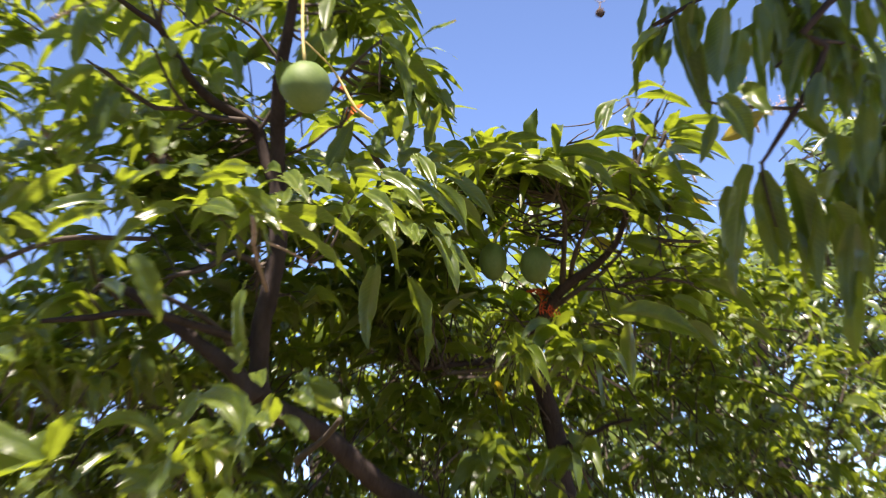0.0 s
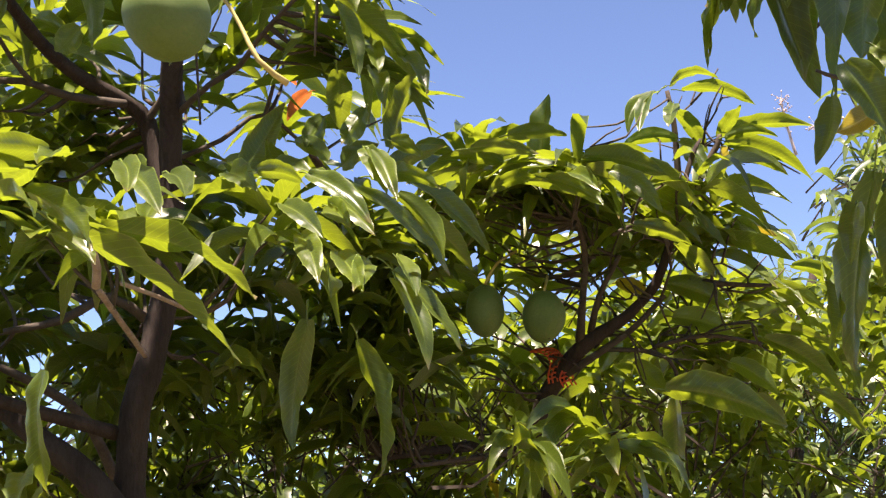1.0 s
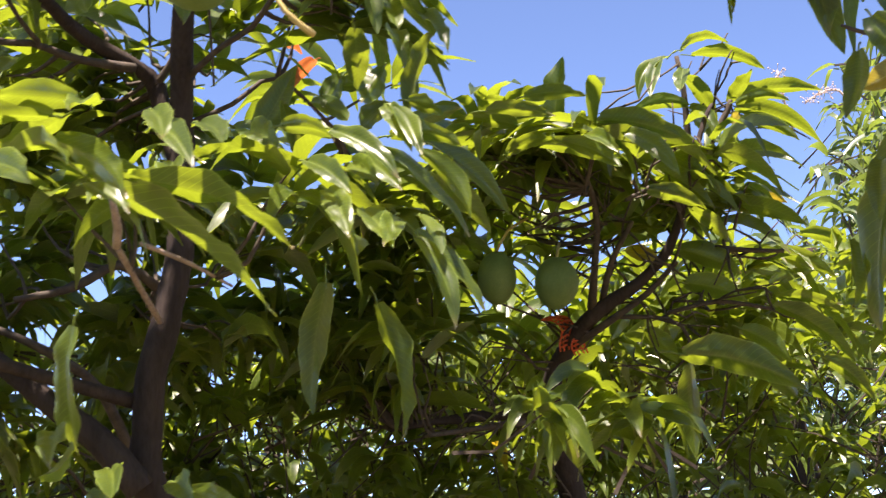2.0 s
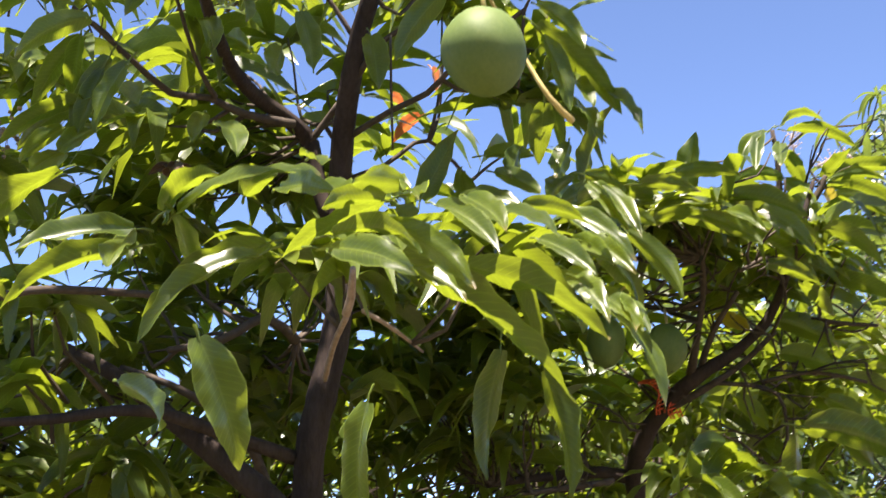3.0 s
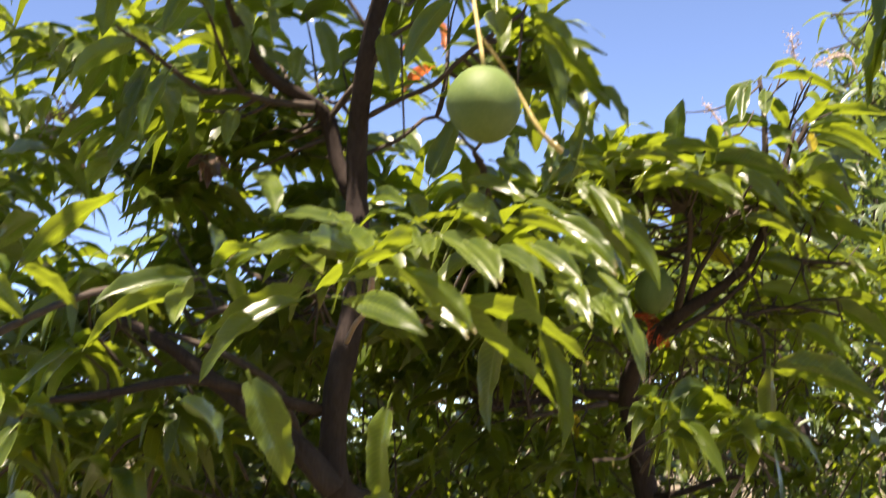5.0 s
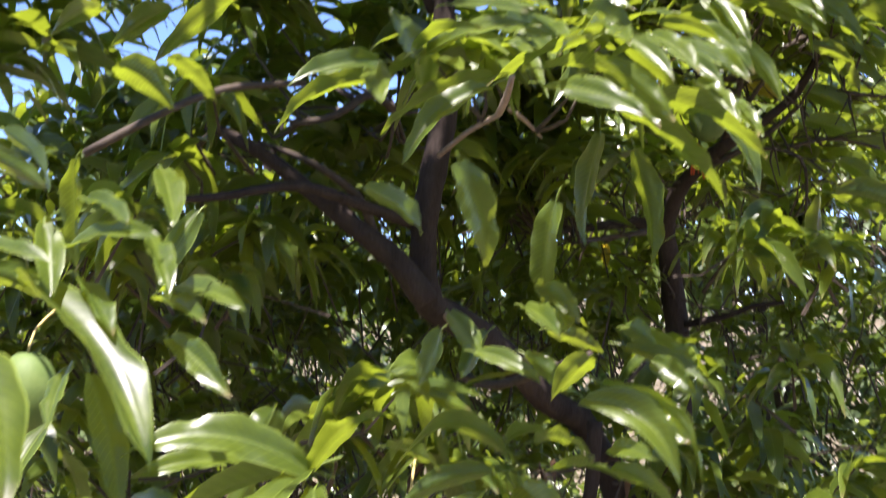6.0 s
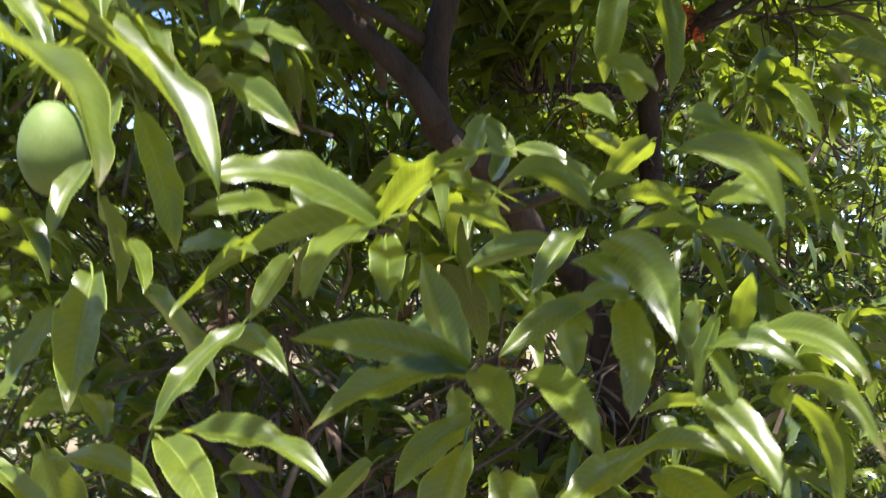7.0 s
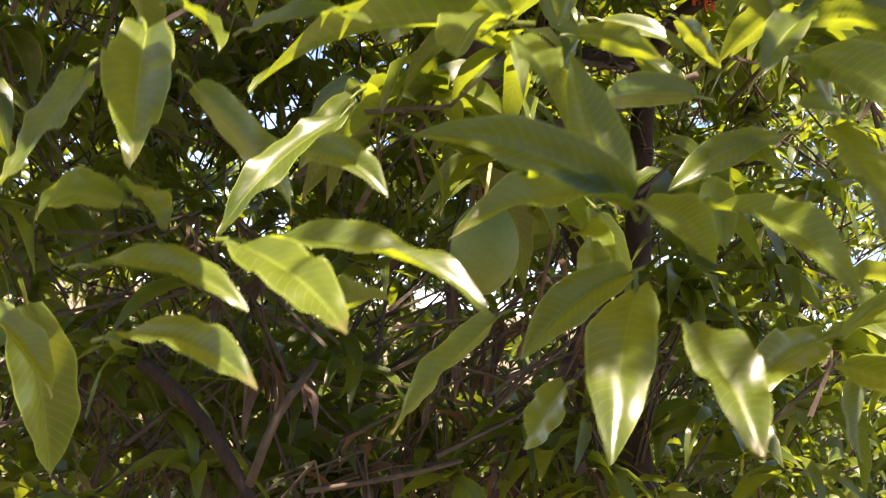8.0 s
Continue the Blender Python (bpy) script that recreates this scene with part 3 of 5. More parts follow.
limb("hanging_branch", neighbour, [(2.600, 3.400, 3.200, 0.0500), (1.900, 3.200, 3.300, 0.0300), (0.912, 3.022, 2.595, 0.0091), (0.902, 3.045, 2.494, 0.0091), (0.860, 3.066, 2.407, 0.0091), (0.812, 3.084, 2.333, 0.0078), (0.759, 3.124, 2.254, 0.0052), (0.744, 3.133, 2.216, 0.0039), (0.783, 3.192, 2.094, 0.0027)])
limb("hanging_branch", neighbour, [(0.825, 3.080, 2.352, 0.0052), (0.739, 3.061, 2.351, 0.0039), (0.644, 3.043, 2.352, 0.0038), (0.598, 3.031, 2.362, 0.0025)])
limb("hanging_branch", neighbour, [(1.900, 3.200, 3.300, 0.0200), (0.583, 2.979, 2.588, 0.0051), (0.525, 2.990, 2.547, 0.0038), (0.495, 2.995, 2.526, 0.0032)])
limb("hanging_branch", neighbour, [(0.896, 3.043, 2.507, 0.0052), (0.974, 3.090, 2.515, 0.0040), (1.013, 3.096, 2.488, 0.0027)])

# single leaves, twig by twig
# bright arcs
spray(tree, GREEN, [
    (-0.449, 2.407, 1.658, 0.076, -0.13, -0.098, 0.018, -0.001, 0.015, 0.029, -54),
    (-0.468, 2.412, 1.642, 0.078, -0.077, -0.078, 0.014, -0.005, 0.019, 0.04, 52),
    (-0.442, 2.405, 1.589, 0.018, -0.081, 0.002, 0, -0, 0.004, 0.023, 59),
])
# low right
spray(tree, GREEN, [
    (-0.482, 2.316, 1.448, 0.061, -0.073, -0.016, 0.002, -0.001, 0.016, 0.028, 51),
    (-0.442, 2.305, 1.46, 0.059, -0.107, -0.034, 0.008, -0.002, 0.019, 0.033, 46),
    (-0.42, 2.299, 1.415, 0.051, -0.105, -0.049, 0.005, -0.008, 0.022, 0.024, 39),
    (-0.417, 2.298, 1.41, 0.074, -0.008, -0.112, 0.011, -0.002, 0.008, 0.029, -24),
    (-0.424, 2.3, 1.41, -0.032, -0.104, -0.037, -0, -0.002, 0.005, 0.029, -76),
    (-0.482, 2.316, 1.448, 0.016, -0.038, -0.048, 0.001, -0.002, 0.002, 0.019, 18),
    (-0.454, 2.308, 1.457, -0.009, -0.039, 0.064, 0.001, 0.003, 0.002, 0.023, -17),
    (-0.483, 2.315, 1.403, 0.032, -0.107, -0.079, 0.001, -0.003, 0.005, 0.039, 23),
])
# low right
spray(tree, GREEN, [
    (-0.558, 2.335, 1.327, 0.09, -0.092, 0.017, -0.005, 0.001, 0.028, 0.024, 42),
    (-0.473, 2.313, 1.478, -0.019, 0.003, -0.086, -0.004, 0, 0.001, 0.024, -21),
])
# dead leaves
spray(tree, BROWN, [
    (-0.711, 3.257, 2.341, 0.038, -0.091, -0.057, 0.001, -0.003, 0.005, 0.027, 19),
    (-0.693, 3.255, 2.338, -0.015, -0.073, -0.056, -0.001, -0.003, 0.003, 0.025, 70),
    (-0.703, 3.257, 2.332, 0.007, -0.049, -0.055, 0, -0.003, 0.002, 0.022, -21),
    (-0.695, 3.256, 2.332, 0.035, -0.065, -0.029, 0.001, -0.001, 0.004, 0.023, -56),
    (-0.706, 3.257, 2.337, -0.026, -0.048, -0.026, -0.001, -0.001, 0.003, 0.018, -63),
])
# canopy spray
spray(tree, GREEN, [
    (-0.534, 2.538, 2.012, -0.127, 0.073, -0.051, -0.002, -0, 0.007, 0.037, 16),
    (-0.541, 2.531, 1.998, -0.11, -0.038, -0.091, -0.007, 0, 0.007, 0.036, -36),
    (-0.629, 2.508, 2.032, -0.019, 0.093, 0.073, 0, 0, -0.001, 0.03, 120),
    (-0.631, 2.508, 2.034, 0.057, -0.103, 0.013, -0.002, -0, 0.007, 0.03, -8),
    (-0.618, 2.506, 2.033, 0.106, -0.088, 0.022, -0.001, -0.001, 0.008, 0.033, 46),
    (-0.621, 2.507, 2.033, 0.014, 0.099, -0.037, -0, -0, 0.001, 0.03, 26),
    (-0.559, 2.559, 2.067, 0.035, -0.084, 0, -0.001, -0, 0.003, 0.03, -8),
    (-0.559, 2.672, 2.129, 0.079, -0.093, -0.031, 0.002, -0.001, 0.003, 0.03, 36),
])
# canopy spray
spray(tree, GREEN, [
    (-0.59, 2.641, 2.177, 0.024, -0.106, -0.075, 0.005, -0.001, 0.002, 0.032, 0),
    (-0.523, 2.577, 2.083, 0.051, -0.094, -0.031, 0.002, -0, 0.002, 0.03, 64),
    (-0.492, 2.542, 2.104, 0.005, -0.106, -0.041, 0, -0, -0, 0.03, -18),
    (-0.481, 2.598, 2.093, 0.026, -0.119, -0.046, 0.002, -0, 0.001, 0.031, 8),
    (-0.397, 2.529, 2.074, -0.062, -0.087, -0.026, -0.001, -0, 0.002, 0.03, 52),
    (-0.39, 2.564, 2.08, -0, -0.1, -0.042, 0, 0, -0, 0.03, 0),
    (-0.419, 2.52, 2.054, -0.063, -0.086, -0.036, -0.002, 0, 0.002, 0.03, 46),
    (-0.411, 2.536, 2.061, -0.116, 0.086, -0.043, -0, -0, 0.004, 0.036, 4),
])
spray(tree, GREEN, [
    (-0.482, 2.493, 1.996, 0.083, -0.106, -0.053, 0.004, -0.001, 0.005, 0.035, 54),
    (-0.394, 2.543, 1.991, 0.053, -0.044, -0.036, 0.002, -0, 0.002, 0.03, 26),
])
# canopy long leaves
spray(tree, GREEN, [
    (-0.468, 2.552, 2.026, 0.081, -0.092, -0.039, 0.005, -0.002, 0.012, 0.031, -34),
    (-0.419, 2.522, 2.033, 0.089, -0.044, -0.078, 0.005, -0.001, 0.005, 0.031, -74),
    (-0.353, 2.558, 1.999, 0.164, -0.013, -0.076, 0.005, -0.002, 0.011, 0.043, -24),
    (-0.401, 2.563, 2.01, 0.19, 0.051, -0.141, 0.004, -0.001, 0.009, 0.058, -6),
    (-0.331, 2.562, 2.073, 0.025, -0.091, -0.066, 0.004, -0.001, 0.002, 0.03, 20),
    (-0.288, 2.594, 2.07, 0.035, -0.115, -0.06, 0.003, -0.001, 0.002, 0.032, 12),
    (-0.164, 2.832, 2.067, 0.025, -0.097, -0.084, 0.004, -0.001, 0.001, 0.034, 30),
    (-0.083, 2.875, 2.044, -0.01, -0.115, -0.058, 0, 0, -0.001, 0.031, -26),
])
spray(tree, GREEN, [
    (-0.047, 3.021, 2.053, 0.05, -0.059, -0.133, 0.005, -0.001, 0.002, 0.037, 10),
    (-0.085, 3.008, 2.243, 0.029, -0.081, -0.091, 0.004, -0.001, 0.002, 0.03, 36),
])
# canopy right
spray(tree, GREEN, [
    (-0.22, 2.83, 2.151, 0.072, -0.073, -0.045, 0.004, -0.001, 0.007, 0.03, -46),
    (-0.157, 2.872, 2.16, 0.081, -0.053, -0.084, 0.005, -0.001, 0.005, 0.031, 52),
    (-0.133, 2.923, 2.131, 0.027, -0.09, -0.053, 0.002, -0, 0.002, 0.032, 46),
    (-0.04, 2.993, 2.168, 0.067, -0.049, -0.111, 0.007, -0.001, 0.005, 0.033, -74),
    (-0.078, 3.109, 2.234, 0.109, -0.067, -0.04, 0.003, -0.001, 0.009, 0.032, -54),
    (0.158, 3.473, 2.353, 0.162, -0.02, 0.004, -0, -0.001, 0.009, 0.039, 40),
    (0.147, 3.477, 2.327, 0.07, -0.09, -0.005, -0, -0.001, 0.007, 0.03, -44),
    (0.241, 3.464, 2.341, 0.095, -0.05, -0.068, 0.004, -0.001, 0.006, 0.036, -66),
])
spray(tree, GREEN, [
    (0.281, 3.458, 2.348, 0.037, -0.103, -0.061, 0.003, -0.001, 0.004, 0.03, 40),
])
# canopy right
spray(tree, GREEN, [
    (0.369, 3.51, 2.373, 0.075, -0.074, -0.108, 0.008, -0.002, 0.008, 0.039, 64),
    (0.324, 3.511, 2.397, 0.161, 0.026, -0.032, 0.002, -0.001, 0.009, 0.052, -50),
    (0.098, 3.378, 2.37, 0.126, 0.032, 0.001, -0, -0.001, 0.007, 0.031, -52),
    (0.164, 3.367, 2.391, 0.1, -0.063, -0.023, 0.001, -0.001, 0.006, 0.03, -58),
    (-0.044, 3.197, 2.323, 0.05, -0.068, -0.051, 0.002, -0.001, 0.003, 0.03, -68),
    (0.438, 3.646, 2.3, 0.122, 0.047, -0.028, 0.002, -0.001, 0.007, 0.037, -48),
    (0.542, 3.736, 2.282, 0.093, 0.061, -0.055, 0.003, -0.001, 0.004, 0.036, -28),
])
# crown top
spray(tree, GREEN, [
    (0.246, 3.563, 2.402, 0.015, -0.036, 0.131, 0, -0, 0, 0.052, 120),
    (0.152, 3.546, 2.387, 0.144, -0.066, -0.012, 0, -0.002, 0.008, 0.038, 42),
    (0.143, 3.514, 2.325, 0.123, -0.053, 0.032, -0.008, -0.006, 0.024, 0.033, -28),
    (0.212, 3.537, 2.36, 0.131, 0.029, -0.029, 0.003, -0.003, 0.01, 0.034, -50),
    (0.174, 3.531, 2.398, -0.135, -0.055, -0.013, -0.001, -0.002, 0.008, 0.035, 32),
    (0.008, 3.543, 2.432, 0.07, -0.068, -0.032, 0.001, -0.001, 0.004, 0.035, -62),
    (0.142, 3.51, 2.424, 0.059, -0.098, -0.002, -0.001, -0.001, 0.004, 0.03, -26),
    (0.167, 3.536, 2.417, -0.066, -0.085, 0.004, 0.002, -0.001, 0.004, 0.03, 14),
])
# crown top
spray(tree, GREEN, [
    (0.19, 3.534, 2.425, 0.036, -0.083, -0.002, -0.002, -0.001, 0.004, 0.03, -16),
    (0.095, 3.537, 2.383, 0.12, 0.05, 0.052, -0.003, -0.002, 0.008, 0.034, -56),
    (0.3, 3.525, 2.388, 0.115, 0.049, -0.022, 0.002, -0.002, 0.008, 0.032, -46),
    (0.374, 3.686, 2.46, 0.1, -0.056, -0.051, 0.003, -0.002, 0.008, 0.03, -54),
    (0.451, 3.788, 2.45, 0.179, 0.02, -0.113, 0.006, -0.003, 0.01, 0.051, 74),
    (0.45, 3.798, 2.413, 0.168, 0.017, -0.101, 0.005, -0.002, 0.008, 0.047, -42),
    (0.531, 3.893, 2.429, 0.186, 0.017, -0.103, 0.006, -0.003, 0.01, 0.051, -32),
    (0.472, 3.783, 2.463, 0.135, 0.004, -0.044, 0.003, -0.002, 0.009, 0.034, -44),
])
# crown middle
spray(tree, GREEN, [
    (-0.107, 3.056, 2.201, 0.159, 0.171, -0.091, 0.004, -0.003, 0.01, 0.06, 62),
    (-0.02, 3.24, 2.268, 0.136, 0.023, -0.117, 0.005, -0.002, 0.005, 0.043, 70),
    (-0.001, 3.301, 2.23, 0.094, 0.068, -0.08, 0.004, -0.001, 0.004, 0.044, -34),
    (-0.19, 2.875, 2.119, 0.055, -0.082, -0.066, 0.003, -0.001, 0.002, 0.031, 46),
    (-0.128, 2.938, 2.141, 0.054, -0.102, -0.067, 0.003, -0.001, 0.002, 0.032, 38),
    (-0.12, 2.878, 2.053, 0.033, -0.106, -0.074, 0.002, -0, -0, 0.034, 22),
    (-0.046, 3.114, 2.088, 0.102, 0.007, -0.121, 0.004, -0.001, 0.003, 0.038, 48),
    (-0.042, 3.079, 2.1, 0.025, -0.097, -0.084, 0.002, -0, -0, 0.031, -12),
])
# crown middle
spray(tree, GREEN, [
    (-0.142, 2.992, 2.06, 0.012, -0.089, -0.059, 0, 0, -0.001, 0.03, -44),
    (-0.119, 3.138, 2.262, 0.051, 0.061, 0.056, -0.002, -0.001, 0.003, 0.037, -84),
    (-0.045, 3.209, 2.314, 0.064, -0.039, 0.135, -0.005, -0, 0.002, 0.037, -16),
    (-0.294, 3.344, 2.325, 0.07, 0.026, 0.136, 0.003, 0.001, -0.003, 0.053, -74),
    (-0.196, 3.174, 2.315, 0.064, -0.073, -0.059, 0.003, -0.001, 0.004, 0.031, -82),
    (-0.172, 3.413, 2.429, 0.082, -0.087, -0.024, 0, -0.001, 0.004, 0.031, -54),
    (-0.242, 3.196, 2.286, 0.084, -0.086, -0.049, 0.002, -0.001, 0.005, 0.031, 48),
    (-0.075, 2.984, 2.231, 0.034, -0.081, -0.091, 0.003, -0, 0.001, 0.03, 20),
])
# sky twig
spray(tree, GREEN, [
    (0.599, 3.892, 2.696, 0.125, 0.048, 0.036, -0.003, -0.004, 0.015, 0.033, -28),
    (0.639, 3.954, 2.707, 0.171, -0, -0.035, 0.004, -0.005, 0.017, 0.042, -24),
    (0.575, 3.912, 2.687, -0.081, -0.02, -0.111, -0.021, -0.003, 0.014, 0.033, -56),
    (0.557, 3.908, 2.683, -0.053, -0.077, -0.115, -0.005, 0, 0.001, 0.035, -12),
    (0.619, 3.956, 2.676, -0.036, -0.082, -0.089, -0, 0, -0, 0.037, -2),
    (0.621, 3.954, 2.659, 0.091, 0.086, -0.069, 0.004, -0.001, 0.004, 0.041, -18),
    (0.624, 3.963, 2.586, 0.044, -0.062, -0.093, 0.002, -0, 0.001, 0.051, -92),
    (0.625, 3.964, 2.594, -0.143, -0.012, -0.028, -0.003, -0.004, 0.015, 0.038, 56),
])
# sky twig
spray(tree, GREEN, [
    (0.719, 3.964, 2.596, 0.029, -0.096, 0.042, 0, -0, 0.001, 0.035, -22),
    (0.729, 3.976, 2.603, 0.204, -0.019, 0.029, -0.002, -0.003, 0.01, 0.05, -26),
    (0.715, 3.907, 2.575, 0.1, -0.062, -0.025, 0.001, -0.003, 0.012, 0.03, -50),
    (0.731, 3.958, 2.583, 0.203, 0.011, -0.085, 0.006, -0.004, 0.014, 0.053, -26),
    (0.736, 3.964, 2.553, 0.124, -0.038, -0.063, 0.005, -0.003, 0.011, 0.035, -56),
    (0.693, 3.976, 2.517, 0.014, -0.098, -0.076, 0.002, -0, 0.001, 0.043, 36),
    (0.751, 3.989, 2.511, -0.026, -0.084, -0.083, 0, 0, -0, 0.03, 40),
])
# yellow leaf
spray(tree, YELLOW, [
    (0.749, 4.078, 2.418, 0.135, 0.072, -0.002, 0.001, -0.002, 0.008, 0.039, -50),
    (0.772, 4.098, 2.379, 0.039, -0.096, -0.019, 0, -0.001, 0.004, 0.036, -62),
    (0.717, 3.95, 2.564, -0.019, -0.073, -0.072, 0, 0, -0, 0.035, -120),
    (0.486, 4.124, 2.296, 0.064, -0.082, -0.05, 0.002, -0.001, 0.003, 0.038, -78),
    (0.184, 4.367, 1.887, 0.034, 0.105, -0.053, -0, -0, 0, 0.032, -8),
])
# orange leaf
spray(tree, ORANGE, [
    (-0.22, 4.024, 2.746, -0.055, 0.085, -0.028, -0.003, -0.001, 0.003, 0.036, 20),
    (-0.197, 3.983, 2.849, 0.009, -0.07, -0.092, 0, 0, -0, 0.03, -120),
    (-0.292, 4.01, 2.782, 0.036, 0.092, 0.021, 0.001, -0.001, 0.003, 0.03, -26),
])
# right shade
spray(tree, GREEN, [
    (0.453, 4.086, 2.301, 0.125, -0.064, 0.021, -0.001, -0.002, 0.007, 0.044, -56),
    (0.86, 4.19, 2.303, 0.151, 0.01, -0.067, 0.004, -0.003, 0.01, 0.04, -52),
    (0.853, 4.217, 2.222, 0.13, 0.053, 0.048, -0.002, -0.001, 0.005, 0.036, -70),
    (0.854, 4.216, 2.172, 0.197, 0.024, -0.131, 0.008, -0.003, 0.011, 0.057, -42),
    (0.855, 4.211, 2.192, 0.178, 0.002, -0.045, 0.002, -0.002, 0.008, 0.044, -32),
    (0.461, 3.605, 1.967, 0.225, 0.005, -0.064, 0.004, -0.004, 0.014, 0.071, -60),
    (0.529, 3.805, 1.977, 0.004, 0.049, -0.185, 0, 0, 0, 0.046, -8),
    (0.983, 4.269, 2.05, 0.124, 0.023, -0.113, 0.009, -0.003, 0.01, 0.046, -46),
])
# right shade
spray(tree, GREEN, [
    (0.876, 4.187, 1.948, -0.131, -0.066, 0.087, 0.006, -0.003, 0.008, 0.055, 40),
    (0.725, 4.074, 2.094, 0.102, -0.02, -0.083, 0.006, -0.002, 0.008, 0.048, -62),
    (0.575, 3.957, 2.178, 0.126, -0.028, -0.047, 0.003, -0.002, 0.007, 0.057, -60),
    (0.564, 3.938, 2.25, 0.121, -0.039, -0.069, 0.004, -0.002, 0.006, 0.057, -62),
    (0.972, 4.298, 2.37, 0.141, 0.004, -0.046, 0.004, -0.003, 0.01, 0.039, -52),
    (0.507, 4.085, 2.101, 0.063, -0.034, -0.084, 0.004, -0.001, 0.003, 0.045, -78),
    (0.502, 4.17, 2.17, -0.067, -0.044, -0.086, -0.002, -0, 0.001, 0.039, 100),
])
# hanging leaf
spray(neighbour, GREEN, [
    (0.54, 3.031, 2.576, 0.079, 0.054, -0.239, -0.007, 0.001, -0.002, 0.062, -8),
    (0.506, 3.027, 2.543, -0.074, 0.039, -0.16, -0.005, -0, 0.002, 0.043, 10),
    (0.494, 2.978, 2.517, -0.099, -0.05, -0.096, -0.004, -0.001, 0.003, 0.035, 54),
    (0.507, 3.038, 2.546, 0.01, 0.102, -0.052, 0, -0, 0.001, 0.03, -18),
    (0.524, 2.999, 2.499, -0.053, -0.057, -0.125, -0, 0, -0.001, 0.035, 84),
    (0.572, 2.961, 2.571, -0.007, 0.079, -0.099, 0, -0, 0.001, 0.048, 6),
    (0.641, 2.964, 2.563, -0.023, 0.042, -0.18, -0.002, -0, 0, 0.063, 30),
    (0.683, 2.993, 2.519, -0.019, 0.035, -0.152, -0, 0, 0, 0.064, 30),
])
# hanging leaf
spray(neighbour, GREEN, [
    (0.738, 3.019, 2.592, 0.012, 0.01, -0.173, 0, 0, -0.001, 0.054, -120),
    (0.797, 3.067, 2.618, -0, -0.036, -0.151, 0, 0, -0.001, 0.041, -120),
    (0.627, 2.991, 2.356, 0.048, -0.02, -0.126, 0.005, -0, 0.002, 0.059, 80),
    (0.673, 2.984, 2.379, 0.027, -0.09, -0.098, 0.003, -0.001, 0.002, 0.048, 50),
    (0.605, 3.002, 2.307, -0.058, -0.058, -0.125, 0.007, 0.001, -0.003, 0.036, -14),
    (0.826, 3.086, 2.34, 0.111, 0.073, -0.042, 0.002, -0.001, 0.003, 0.044, -22),
    (0.862, 3.051, 2.515, -0.052, 0.033, -0.138, -0.004, -0, 0.001, 0.068, 58),
    (0.885, 3.041, 2.425, -0.054, -0.041, -0.13, -0, 0, -0.001, 0.053, 120),
])
# hanging leaf
spray(neighbour, GREEN, [
    (0.972, 3.093, 2.476, 0.006, 0.08, -0.119, 0, -0, 0.001, 0.068, 6),
    (0.925, 3.113, 2.295, -0.024, -0.068, -0.117, 0, 0, -0.001, 0.067, -4),
    (0.919, 3.152, 2.219, -0.056, -0.095, -0.102, 0, 0, -0.001, 0.057, 12),
    (0.655, 3.085, 2.166, -0.054, -0.084, -0.108, -0, 0, -0.001, 0.039, 0),
    (0.72, 3.149, 2.239, -0.055, 0.071, -0.304, -0.01, -0, 0.002, 0.075, 12),
    (0.778, 3.211, 2.229, 0.014, 0.05, -0.219, -0, 0, 0, 0.069, -8),
    (0.821, 3.165, 2.241, 0.072, 0.067, -0.295, 0.008, -0.001, 0.002, 0.075, -12),
    (0.899, 3.197, 2.192, -0.045, 0.053, -0.228, -0, 0, 0, 0.057, -74),
])
# hanging leaf
spray(neighbour, GREEN, [
    (0.936, 3.207, 2.151, 0.074, 0.043, -0.193, 0.005, -0.001, 0.002, 0.071, -12),
    (0.973, 3.185, 2.092, -0.024, 0.051, -0.219, 0, -0, 0, 0.064, 34),
    (0.756, 3.169, 2.227, 0.058, 0.054, -0.239, 0, 0, 0, 0.061, 6),
    (0.644, 3.216, 2.078, -0.009, -0.025, -0.114, 0, 0, -0.001, 0.047, -120),
    (0.914, 3.074, 2.618, -0.018, 0.095, -0.047, 0.001, -0, 0.001, 0.046, 22),
    (1.005, 3.08, 2.618, 0.047, 0.062, -0.094, -0, -0, 0.001, 0.057, 12),
    (0.984, 3.217, 1.983, -0.028, 0.048, -0.207, 0, 0, 0, 0.062, -104),
    (1.024, 3.148, 2.381, -0.013, 0.046, -0.197, 0, 0, 0, 0.062, 26),
])
# yellow leaf
spray(neighbour, YELLOW, [
    (0.76, 3.124, 2.357, -0.124, -0.038, -0.075, 0.002, 0.001, -0.005, 0.044, 74),
])
# upper left
spray(tree, GREEN, [
    (-0.782, 2.925, 2.628, -0.102, -0.044, -0.053, -0.003, -0.001, 0.008, 0.032, 56),
    (-0.83, 3.022, 2.615, -0.019, -0.027, -0.144, 0.003, -0, -0.002, 0.043, 112),
    (-0.856, 3.076, 2.594, -0.027, -0.081, -0.047, -0.001, -0, 0.002, 0.03, 64),
    (-0.716, 3.113, 2.668, -0.077, 0.09, -0.047, -0.003, -0, 0.004, 0.043, 22),
    (-0.699, 3.056, 2.601, -0.059, -0.016, -0.105, -0.003, 0, 0.002, 0.035, 68),
    (-0.787, 3.037, 2.614, -0.029, -0.062, -0.082, -0.003, 0, 0.001, 0.04, 108),
    (-0.748, 2.995, 2.624, -0.061, 0.101, -0.002, -0.001, -0, 0.003, 0.03, 20),
    (-0.794, 2.968, 2.457, -0.097, -0.009, -0.066, -0.006, -0.001, 0.009, 0.038, 56),
])
